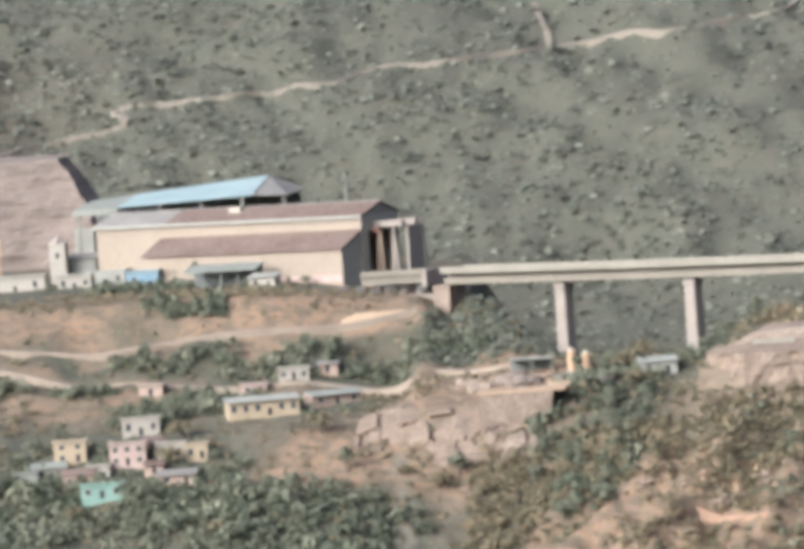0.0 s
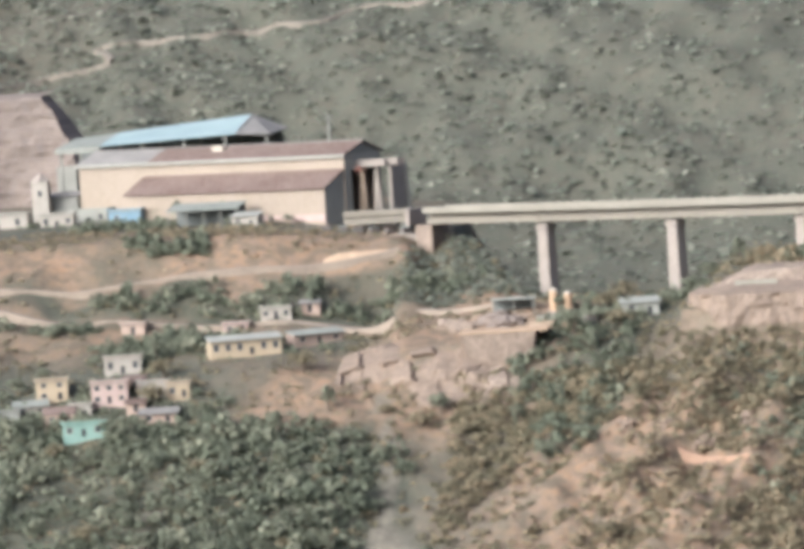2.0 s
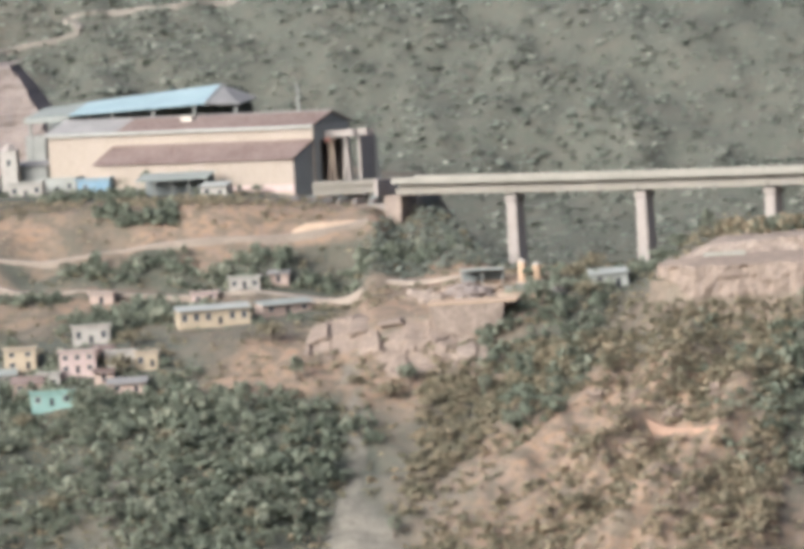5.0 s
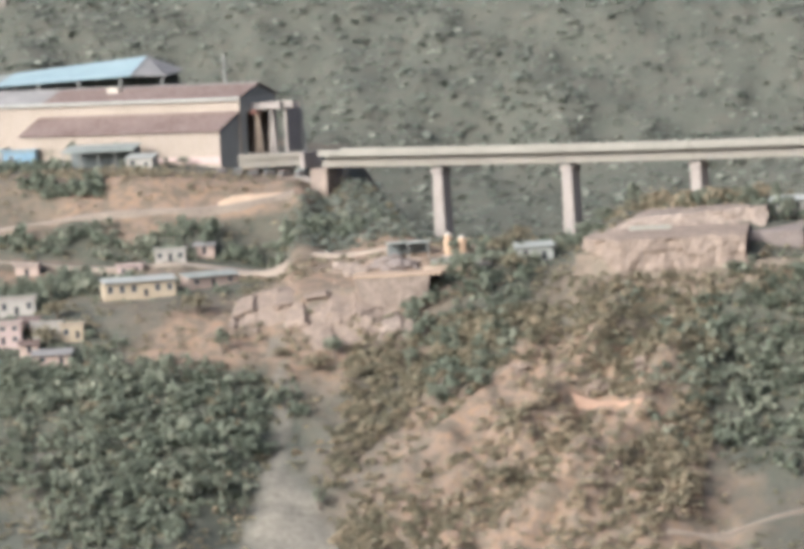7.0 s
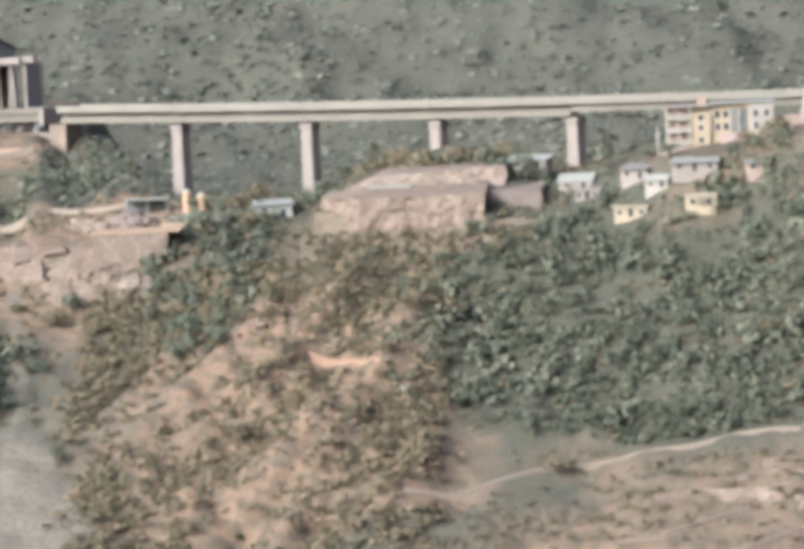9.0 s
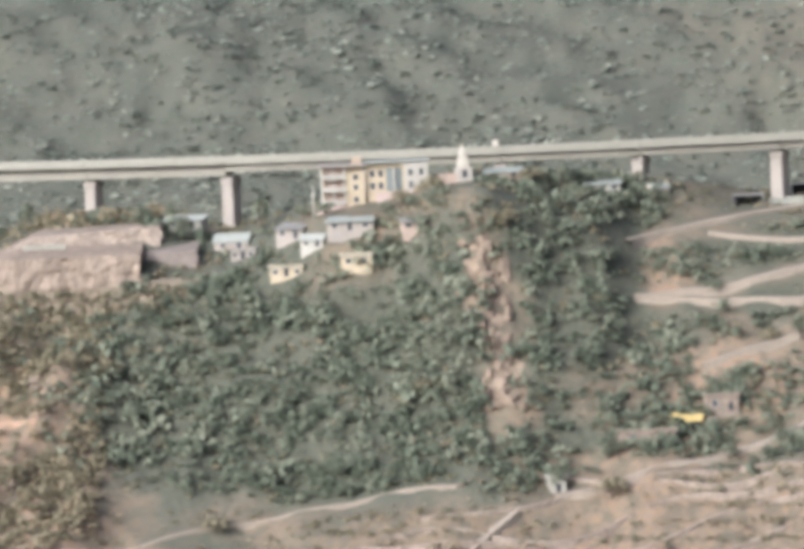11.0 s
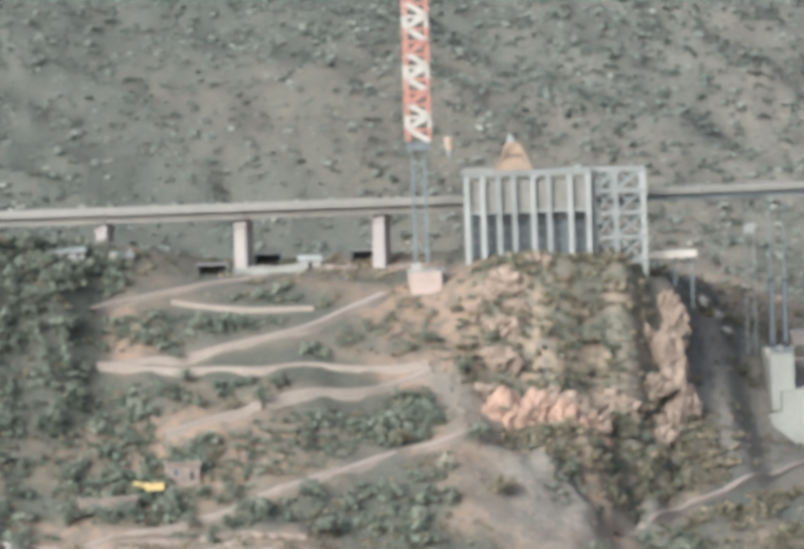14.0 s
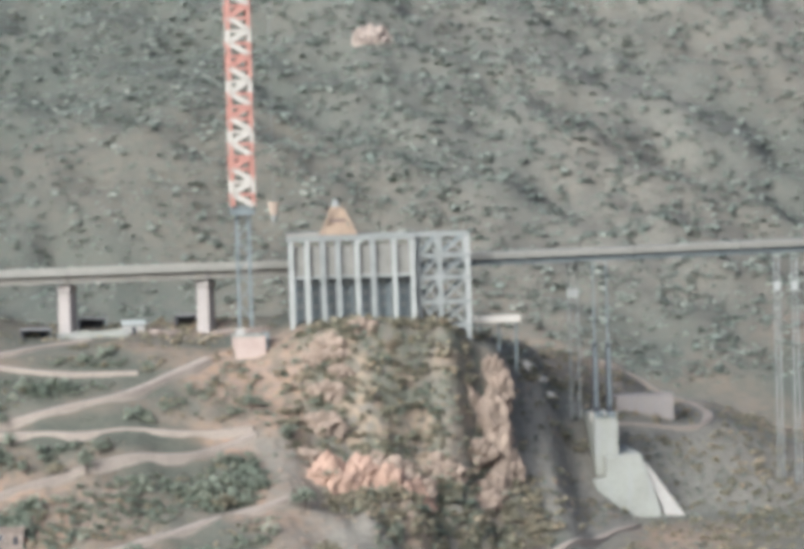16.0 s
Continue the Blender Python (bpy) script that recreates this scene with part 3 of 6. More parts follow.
fx, fy = scrub_places(46000, -560, 430, 1775, 2290, lambda x, y: np.clip(0.80 + 1.3 * fbm(x + 0.4 * y, y * 0.5, 90, 4, 31) - 0.5 * cover(x, y)[0], 0.35, 1))
scatter("hillside_scrub", fx, fy, RNG.uniform(2.2, 6.2, len(fx)), FAR_SCRUB, "grey-green dry scrub covering the mountainside", "scrub", 8, 0.4, 1, 0.6, lift=0.3, leaf=0.26, pale=1.3)
hx_, hy_ = scrub_places(52000, -540, 420, 1770, 2270, lambda x, y: np.clip(0.75 + 1.0 * fbm(x, y, 30, 3, 59), 0.2, 1))
scatter("hillside_grass", hx_, hy_, RNG.uniform(1.2, 3.4, len(hx_)), FAR_SCRUB, "low grey-green tufts between the hillside scrub", "grass", 4, 0.5, 22, 0.45, lift=0.25, leaf=0.34, pale=1.6)
nx_, ny_ = scrub_places(23000, -410, 300, 1335, 1640, lambda x, y: np.clip(0.60 + 1.2 * fbm(x, y, 26, 4, 33) - 0.14 * cover(x, y)[0] - 1.2 * inside(CLEAR, x, y), 0, 1))
scatter("slope_scrub", nx_, ny_, RNG.uniform(1.0, 3.0, len(nx_)), SCRUB, "dry olive and straw coloured bushes on the slope", "scrub", 20, 0.6, 2, 0.85, lift=0.7, leaf=0.22)
wx_, wy_ = scrub_places(2600, 168, 285, 1470, 1606, lambda x, y: np.clip(0.55 + 1.4 * fbm(x, y, 14, 3, 39), 0, 1))
scatter("gorge_scrub", wx_, wy_, RNG.uniform(0.7, 2.2, len(wx_)), FAR_SCRUB, "thin grey scrub on the gorge side", "scrub", 14, 0.6, 21, 0.7, lift=0.6, leaf=0.24)
kx, ky = scrub_places(5600, 106, 206, 1432, 1580, lambda x, y: np.clip(0.92 - 0.6 * (x > 166) + 1.4 * fbm(x, y, 16, 3, 37) - 0.35 * inside(GREY, x, y) - 1.2 * (y > 1498) * (x < 172) - 0.4 * inside(BARE, x, y), 0, 1))
scatter("cliff_scrub", kx, ky, RNG.uniform(1.2, 3.4, len(kx)), SCRUB, "olive bushes clinging to the rocky knoll", "scrub", 24, 0.6, 5, 0.8, leaf=0.22, pale=3.0)
gx_, gy_ = scrub_places(27000, -400, 290, 1338, 1625, lambda x, y: np.clip(0.55 + 0.9 * fbm(x, y, 14, 3, 43) - 0.9 * inside(CLEAR, x, y), 0, 1))
scatter("dry_grass_tufts", gx_, gy_, RNG.uniform(0.7, 1.9, len(gx_)), SCRUB, "small dry tufts and seedlings over the slope", "grass", 9, 0.5, 6, 0.7, lift=0.4, leaf=0.28)
bx_, by_ = scrub_places(7600, -218, -122, 1362, 1488, lambda x, y: np.clip(0.64 + 1.4 * fbm(x - 0.6 * y, (y + 0.6 * x) * 0.4, 20, 3, 47) - inside(CLEAR, x, y), 0, 1))
scatter("spur_bushes", bx_, by_, RNG.uniform(1.3, 3.4, len(bx_)), SCRUB, "large olive bushes on the reddish spur", "bushes", 32, 0.7, 7, 0.85, leaf=0.2, pale=1.4)
ex, ey = scrub_places(3400, -110, 108, 1342, 1408, lambda x, y: np.clip(0.38 + 1.3 * fbm(x * 0.5, y * 1.6, 16, 3, 53), 0, 1))
scatter("field_scrub", ex, ey, RNG.uniform(0.9, 2.2, len(ex)), SCRUB, "dry bushes along the edges of the field terraces", "scrub", 20, 0.7, 17, 0.75, lift=0.7)
zx, zy = scrub_places(4200, 12, 165, 1405, 1496, lambda x, y: np.clip(0.55 + 1.3 * fbm(x, y, 18, 3, 49) - inside(CLEAR, x, y), 0, 1))
scatter("zigzag_bushes", zx, zy, RNG.uniform(1.2, 2.9, len(zx)), LEAF, "dark green bushes between the zigzag tracks", "bushes", 32, 0.7, 8, 0.75)
tx, ty = scrub_places(25000, -410, 180, 1345, 1580, lambda x, y: np.clip(inside(FOREST, x, y) * (0.75 + fbm(x, y, 18, 3, 35)) - 1.2 * inside(CLEAR, x, y), 0, 1))
scatter("woodland", tx, ty, RNG.uniform(2.0, 5.0, len(tx)) * RNG.uniform(0.7, 1.1, len(tx)), LEAF, "dense dark green broadleaf wood on the slope", "woodland", 50, 0.7, 3, 1.1, leaf=0.17, pale=3.5)


# ---- viaduct ----
def deck_y(x):
    return 1517 + (0.0015 if x < 10 else 0.0006) * (x - 10) ** 2


def sweep(name, x0, x1, ring, mat, parent, step=6.0, label=""):
    """A bar that follows the line of the deck; ring: (across, z)."""
    bm = bmesh.new()
    n = max(2, int(abs(x1 - x0) / step) + 1)
    prev = None
    for i in range(n):
        x = x0 + (x1 - x0) * i / (n - 1)
        y = deck_y(x)
        t = Vector((1, (deck_y(x + 0.5) - deck_y(x - 0.5)), 0)).normalized()
        s = Vector((-t.y, t.x, 0))
        row = [bm.verts.new((x + s.x * a, y + s.y * a, z)) for a, z in ring]
        if prev:
            for k in range(len(ring)):
                bm.faces.new((prev[k], prev[(k + 1) % len(ring)], row[(k + 1) % len(ring)], row[k]))
        else:
            bm.faces.new(row)
        prev = row
    bm.faces.new(prev[::-1])
    return part(name, bm, mat, parent, label)


def rect(a0, a1, z0, z1):
    return [(a0, z0), (a1, z0), (a1, z1), (a0, z1)]


PIERS = [-206.2, -167.5, -130.7, -92.8, -56.0, -19.5, 16.6, 53.2, 90.0]
viaduct = thing("railway_viaduct", "long pale railway viaduct of steel girders on tall concrete piers", "bridge", 0, 0, 0)
ends = [-241.0] + PIERS + [112.0]
for k in range(len(ends) - 1):
    a, b = ends[k] + 0.08, ends[k + 1] - 0.08
    deep = 4.6 if ends[k] < -95 else 3.6
    sweep("deck_slab", a, b, rect(-4.44, 4.44, -1.05, -0.55), CONCRETE, viaduct)
    sweep("web", a, b, rect(-1.9, 1.9, -deep + 1.7, -1.05), GIRDER, viaduct)
    sweep("box_girder", a, b, rect(-3.3, 3.3, -deep, -deep + 1.7), GIRDER, viaduct)
    sweep("parapet", a, b, rect(-4.75, -4.45, -1.5, 0.25), RAIL, viaduct)
    sweep("parapet", a, b, rect(4.45, 4.75, -1.5, 0.25), RAIL, viaduct)
for x in PIERS:
    y = deck_y(x)
    base = ground_z(x, y) - 3
    top = -4.6 if x < -80 else -3.6
    bm = bmesh.new()
    grow = 0.012 * (top - base)
    w, d = 1.75, 2.0
    rings = [(base, w + grow, d + grow), (top - 2.6, w, d), (top - 1.9, w + 0.3, d + 0.3), (top - 0.9, w + 0.3, d + 0.3), (top - 0.85, w - 0.2, d - 0.2), (top - 0.5, w - 0.2, d - 0.2)]
    prev = None
    for z, hw, hd in rings:
        pts = [(-hw, -hd * 0.88), (-hw * 0.88, -hd), (hw * 0.88, -hd), (hw, -hd * 0.88), (hw, hd * 0.88), (hw * 0.88, hd), (-hw * 0.88, hd), (-hw, hd * 0.88)]
        row = [bm.verts.new((p, q, z)) for p, q in pts]
        if prev:
            for i in range(8):
                bm.faces.new((prev[i], prev[(i + 1) % 8], row[(i + 1) % 8], row[i]))
        else:
            bm.faces.new(row[::-1])
        prev = row
    bm.faces.new(prev)
    pier = part("pier", bm, CONCRETE, viaduct, "tall tapered concrete pier")
    pier.matrix_basis = pose(x, y, 0, 0, 0, -30)
    for bx in (-0.8, 0.8):
        for by in (-1.1, 1.1):
            part("bearing", boxes((bx - 0.4, bx + 0.4, by - 0.5, by + 0.5, top - 0.5, top)), DARK_STEEL, pier)

# ---- roads ----
def ribbon(name, label, pts, width, mat, lift=0.35, group=""):
    """A road bench laid along a line of (x, y) on the ground, cut level across."""
    fine = []
    for (x0, y0), (x1, y1) in zip(pts, pts[1:]):
        n = max(2, int(math.hypot(x1 - x0, y1 - y0) / 3))
        fine += [(x0 + (x1 - x0) * i / n, y0 + (y1 - y0) * i / n) for i in range(n)]
    fine.append(pts[-1])
    fine = np.array(fine)
    for _ in range(3):
        fine[1:-1] = 0.25 * fine[:-2] + 0.5 * fine[1:-1] + 0.25 * fine[2:]
    z = height(fine[:, 0], fine[:, 1])
    for _ in range(4):
        z[1:-1] = 0.25 * z[:-2] + 0.5 * z[1:-1] + 0.25 * z[2:]
    t = np.gradient(fine, axis=0)
    t /= np.linalg.norm(t, axis=1)[:, None]
    s = np.stack([-t[:, 1], t[:, 0]], 1)
    wob = 1 + 0.5 * fbm(fine[:, 0], fine[:, 1], 9, 2, 55)
    bm = bmesh.new()
    prev = None
    for k in range(len(fine)):
        w = width * 0.5 * wob[k]
        row = []
        for a, dz in ((-1.25, -2.6), (-1.0, lift), (0.0, lift + 0.06), (1.0, lift), (1.25, -2.6)):
            q = fine[k] + s[k] * a * w
            row.append(bm.verts.new((q[0], q[1], z[k] + dz)))
        if prev:
            for i in range(4):
                bm.faces.new((prev[i], prev[i + 1], row[i + 1], row[i]))
        prev = row
    ob = part(name, bm, mat)
    return tagged(ob, label, "road", group, "structure")


ROAD = "pale dirt track cut into the hillside"
for line, wide in TRACKS:
    ribbon("road", ROAD, line, wide, DIRT_ROAD)
for line, wide in PATHS:
    ribbon("road", "reddish footpath across the bare slope", line, wide, ORANGE_ROCK)
MOUNTAIN = "pale mountain track climbing across the scrub slope"
ribbon("mountain_road", MOUNTAIN, [(-481, 2048), (-473, 2052), (-467, 2060), (-460, 2069), (-452, 2074), (-443, 2074), (-435, 2077), (-426, 2074), (-428, 2079), (-436, 2092), (-426, 2088), (-418, 2092), (-409, 2091), (-399, 2086)], 3.0, FAR_TRACK, 0.9)
ribbon("mountain_road", MOUNTAIN, [(-399, 2086), (-389, 2086), (-381, 2094), (-371, 2094), (-360, 2085), (-349, 2083), (-342, 2096), (-332, 2094), (-323, 2095), (-312, 2090), (-303, 2092), (-294, 2100), (-284, 2102), (-276, 2112), (-266, 2114), (-256, 2110), (-245, 2098), (-234, 2090), (-224, 2082), (-215, 2090), (-206, 2096), (-197, 2104), (-187, 2096), (-180, 2115)], 3.0, FAR_TRACK, 0.9)
ribbon("mountain_road", MOUNTAIN, [(-271, 2100), (-275, 2122), (-277, 2130), (-281, 2144), (-284, 2156)], 2.4, FAR_TRACK, 0.7)
# banks between the field terraces
for k in range(9):
    yk = 1350 + 6.2 * k
    pts = [(x, yk + 5 * math.sin(x / 23.0 + k) + 3 * math.sin(x / 9.0 + 2 * k)) for x in range(-105 + 9 * k, 108 - 6 * k, 8)]
    ribbon("field_bank", "low earth bank between field terraces", pts, 1.6, EARTH_WALL, 0.7, "field banks")


# ---- buildings ----
def window_part(parent, x, z, w, h, y, bars=True):
    f = part("window", boxes((x - w / 2 - 0.12, x + w / 2 + 0.12, y - 0.10, y, z - 0.12, z), (x - w / 2 - 0.12, x + w / 2 + 0.12, y - 0.10, y, z + h, z + h + 0.12),
                             (x - w / 2 - 0.12, x - w / 2, y - 0.10, y, z, z + h), (x + w / 2, x + w / 2 + 0.12, y - 0.10, y, z, z + h)), WHITE_PAINT, parent)
    part("pane", boxes((x - w / 2, x + w / 2, y - 0.035, y - 0.005, z, z + h)), PANE, f)


HOMES = []


def house(label, x, y, w, d, h, wall, roof, rot=0.0, style="flat", wins=2, storeys=1, group="", name="house", door=True, z=None, category="house", sink=0.5):
    e = thing(name, label, category, x, y, ground_z(x, y) - sink if z is None else z, rot, group)
    if group:
        HOMES.append((x, y, w, d))
    bm = boxes((-w / 2, w / 2, -d / 2, d / 2, -3.0, h))
    part("wall", bm, wall, e)
    o = 0.45
    if style == "flat":
        part("roof", boxes((-w / 2 - o, w / 2 + o, -d / 2 - o, d / 2 + o, h, h + 0.28)), roof, e)
        bmp = boxes((-w / 2 - o, w / 2 + o, -d / 2 - o, -d / 2 - o + 0.2, h + 0.28, h + 0.75), (-w / 2 - o, -w / 2 - o + 0.2, -d / 2 - o + 0.2, d / 2 + o, h + 0.28, h + 0.75),
                    (w / 2 + o - 0.2, w / 2 + o, -d / 2 - o + 0.2, d / 2 + o, h + 0.28, h + 0.75))
        part("parapet", bmp, wall, e)
    elif style == "gable":
        rise = 0.26 * d
        prof = [(-d / 2 - o, h - 0.12), (0, h + rise), (d / 2 + o, h - 0.12), (d / 2 + o, h + 0.06), (0, h + rise + 0.2), (-d / 2 - o, h + 0.06)]
        part("roof", prism_x(bmesh.new(), prof, -w / 2 - o, w / 2 + o), roof, e)
        part("gable_wall", prism_x(bmesh.new(), [(-d / 2, h), (d / 2, h), (0, h + rise - 0.02)], -w / 2, w / 2), wall, e)
    else:
        prof = [(-d / 2 - 0.9, h - 0.3), (d / 2 + o, h + 0.14 * d), (d / 2 + o, h + 0.14 * d + 0.14), (-d / 2 - 0.9, h - 0.16)]
        part("roof", prism_x(bmesh.new(), prof, -w / 2 - o, w / 2 + o), roof, e)
        part("gable_wall", prism_x(bmesh.new(), [(-d / 2, h - 0.16), (d / 2, h - 0.16), (d / 2, h + 0.14 * d - 0.05)], -w / 2 + 0.02, w / 2 - 0.02), wall, e)
    for s in range(storeys):
        zz = (h / storeys) * s + 0.32 * h / storeys
        for k in range(wins):
            xx = -w / 2 + w * (k + 0.5) / wins
            if door and s == 0 and k == wins // 2:
                # solid plate; its near-black colour stands for the shaded inside
                part("door", boxes((xx - 0.55, xx + 0.55, -d / 2 - 0.06, -d / 2, 0.05, 2.1)), DARK, e, "doorway with its dark inside put in as colour")
            else:
                window_part(e, xx, zz, min(1.3, 0.5 * w / wins), 0.42 * h / storeys, -d / 2)
    return e


VILLAGE = "village houses"
# the houses below the works
house("long cream school-like house with a pale sheet roof", -281.5, 1521, 19.5, 5.5, 4.4, YELLOW_WALL, PALE_ROOF, 20, "shed", 6, 1, VILLAGE, z=ground_z(-281.5, 1518) + 0.6)
house("low grey-roofed house beside the long house", -264, 1533, 15, 5, 3.0, MUD_WALL, PALE_ROOF, 35, "shed", 3, 1, VILLAGE)
house("two-storey cream house with a flat roof", -329, 1493, 8.5, 7, 5.4, YELLOW_WALL, CONCRETE, 12, "flat", 2, 2, VILLAGE)
house("pink two-storey house with a flat roof", -312, 1487, 9.5, 7, 5.6, PINK_WALL, CONCRETE, 8, "flat", 3, 2, VILLAGE)
house("white house with open veranda on the bank", -313, 1511, 10, 6, 4.4, WHITE_WALL, CONCRETE, 10, "flat", 3, 1, VILLAGE)
house("small green and white house with a flat roof", -301, 1491, 7.5, 6, 3.6, WHITE_WALL, GREY_ROOF, 5, "flat", 2, 1, VILLAGE)
house("cream house with a stained pink wall", -294, 1489, 6, 6, 3.8, YELLOW_WALL, CONCRETE, 10, "flat", 2, 1, VILLAGE)
house("low mud house with a grey roof", -297, 1476, 10, 6, 2.8, MUD_WALL, GREY_ROOF, 6, "shed", 2, 1, VILLAGE)
house("low whitewashed house with a green sheet roof", -333, 1484, 9, 6, 3.2, WHITE_WALL, PALE_ROOF, 12, "shed", 2, 1, VILLAGE)
house("turquoise house with a flat roof", -316, 1470, 11, 6, 3.4, GREEN_WALL, GREEN_WALL, 9, "flat", 3, 1, VILLAGE)
house("brown mud house among the village roofs", -324, 1478, 8, 6, 3.0, MUD_WALL, RUST_ROOF, 9, "gable", 2, 1, VILLAGE)
house("pale grey house with a flat roof", -319, 1481, 6, 5, 3.6, WHITE_WALL, GREY_ROOF, 9, "flat", 2, 1, VILLAGE)
house("pale green-washed house at the village edge", -338, 1478, 6, 5, 3.4, PALE_ROOF, GREY_ROOF, 14, "flat", 1, 1, VILLAGE)
house("tan plastered lean-to between village houses", -304, 1481, 5, 4, 2.6, MUD_WALL, RUST_ROOF, 8, "shed", 1, 1, VILLAGE)
house("pale pink shed with a rusty roof", -307, 1496, 5.5, 4, 2.8, PINK_WALL, RUST_ROOF, 4, "shed", 1, 1, VILLAGE)
house("small stone hut beside the track", -318, 1553, 6.5, 5, 2.8, MUD_WALL, GREY_ROOF, 5, "flat", 1, 1)
house("low pink hut beside the track", -290, 1557, 7, 5, 2.6, PINK_WALL, GREY_ROOF, 8, "flat", 2, 1)
house("white hut with a dark door on the bank", -280, 1565, 8.5, 5, 3.0, WHITE_WALL, PALE_ROOF, 8, "flat", 3, 1)
house("small mud hut on the bank", -271, 1569, 5.5, 4, 2.6, MUD_WALL, GREY_ROOF, 4, "shed", 1, 1)
house("tiny whitewashed outhouse beside the track", -287, 1548, 2.4, 2.4, 2.4, WHITE_WALL, PALE_ROOF, 4, "shed", 1, 1)


# ---- the works ----
def sheet_wall(parent, name, prof, y0, y1, mat, label=""):
    return part(name, prism(bmesh.new(), prof, y0, y1), mat, parent, label)


hall = thing("workshop_hall", "long cream steel workshop hall with a rusty sheet roof", "workshop", -359.5, 1690, -3.0, -25.6)
L, D, H = 97.0, 19.0, 18.2
part("front_wall", boxes((0, L, 0, 0.4, -3, H)), CLADDING, hall)
part("back_wall", boxes((0, L, D - 0.4, D, -3, H)), CLADDING, hall)
part("end_wall", boxes((0, 0.4, 0.4, D - 0.4, -3, H)), CLADDING, hall)
# right end is grey instead of cream: its shade is put into the colour
part("end_wall", boxes((L - 0.4, L, 0.4, 3.4, -3, H), (L - 0.4, L, D - 3.4, D - 0.4, -3, H), (L - 0.4, L, 3.4, D - 3.4, 13.5, H)), PALE_STEEL, hall, "end wall with a tall opening, greyed for its shade")
part("floor_slab", boxes((0.4, L - 0.4, 0.4, D - 0.4, -3, 0.1)), CONCRETE, hall)
roof_prof = [(-0.9, H - 0.3), (D / 2, H + 3.3), (D + 0.9, H - 0.3), (D + 0.9, H), (D / 2, H + 3.65), (-0.9, H)]
part("roof", prism_x(bmesh.new(), roof_prof, 26, L + 0.8), RUST_ROOF, hall)
part("roof", prism_x(bmesh.new(), roof_prof, -0.8, 25.9), GREY_ROOF, hall, "newer grey roof sheets")
# right gable greyed for shade, like the wall below it
part("gable", prism_x(bmesh.new(), [(0.4, H), (D - 0.4, H), (D / 2, H + 3.1)], L - 0.4, L), STEEL, hall)
part("gable", prism_x(bmesh.new(), [(0.4, H), (D - 0.4, H), (D / 2, H + 3.1)], 0, 0.4), CLADDING, hall)
part("ridge_cap", boxes((-0.8, L + 0.8, D / 2 - 0.35, D / 2 + 0.35, H + 3.55, H + 3.8)), GREY_ROOF, hall)
part("eave_trim", boxes((-0.8, L + 0.8, -1.0, -0.9, H - 0.9, H + 0.05)), PALE_STEEL, hall, "pale eave trim")
part("roof_vent", boxes((46, 50, 5.2, 8, H + 1.6, H + 3.8)), WHITE_PAINT, hall, "white roof vent")
annex = thing("lean_to", "cream lean-to with a rusty roof along the workshop", "workshop", -359.5, 1690, -3.0, -25.6)
part("front_wall", boxes((25, L - 0.6, -10, -9.6, -3, 9.2)), CLADDING, annex)
# grey in place of cream stands in for shade on this end
part("end_wall", prism_x(bmesh.new(), [(-9.6, -3), (-0.04, -3), (-0.04, 13.6), (-9.6, 9.2)], L - 1.0, L - 0.6), PALE_STEEL, annex, "end wall with its shade put in as grey")
part("end_wall", prism_x(bmesh.new(), [(-9.6, -3), (-0.04, -3), (-0.04, 13.6), (-9.6, 9.2)], 25, 25.4), CLADDING, annex)
part("roof", prism_x(bmesh.new(), [(-10.9, 8.9), (-0.05, 13.8), (-0.05, 14.1), (-10.9, 9.2)], 24.2, L), RUST_ROOF, annex)
part("base_band", boxes((25, L - 0.6, -10.15, -10.0, -0.5, 1.6)), PINK_WALL, annex, "faded pink base band")
blue = thing("blue_roofed_hall", "open steel hall with a bright blue sheet roof", "workshop", -372, 1722, 0.0, 0)


def slab(corners, thick):
    """A sloping plate from four corners, counted from the near left."""
    bm = bmesh.new()
    a = [bm.verts.new(c) for c in corners]
    b = [bm.verts.new((c[0], c[1], c[2] - thick)) for c in corners]
    bm.faces.new(a), bm.faces.new(b[::-1])
    for i in range(4):
        bm.faces.new((a[i], b[i], b[(i + 1) % 4], a[(i + 1) % 4]))
    return bm


def blue_z(x, y):
    return 19.6 + 0.032 * x + (0.07 + 0.0015 * x) * y


for x0, x1, m, lab in ((-1, 12.9, PALE_ROOF, "pale translucent end bay"), (13, 33.9, BLUE_ROOF, ""), (34, 55, BLUE_ROOF, "")):
    part("roof", slab([(x0, -1, blue_z(x0, -1)), (x1, -1, blue_z(x1, -1)), (x1, 30, blue_z(x1, 30)), (x0, 30, blue_z(x0, 30))], 0.35), m, blue, lab)
part("roof_hip", slab([(55.02, -1, blue_z(55, -1)), (66, -1, 20.6), (66.2, 30, 21.2), (55.02, 30, blue_z(55, 30))], 0.35), GREY_ROOF, blue, "grey hipped end")
for k in range(6):
    for y in (0.0, 28.5):
        part("column", boxes((k * 12.8, k * 12.8 + 0.8, y, y + 0.8, -3, blue_z(k * 12.8, y) - 0.45 if k < 5 else 19.6)), STEEL, blue)
part("back_wall", boxes((0, 64, 28.9, 29.2, -3, 20.5)), DARK_STEEL, blue)
part("fascia", boxes((-1.1, 12.8, -1.3, -1.02, 17.9, 19.5)), PALE_ROOF, blue, "pale translucent fascia")
side = thing("steel_stack", "thin grey steel stack behind the hall roof", "stack", -292, 1745, 0, 0)
part("pipe", frustum(bmesh.new(), 0, 24.0, 0.5, 0.45), STEEL, side)
part("cap", frustum(bmesh.new(), 24.0, 24.7, 0.7, 0.6), STEEL, side)

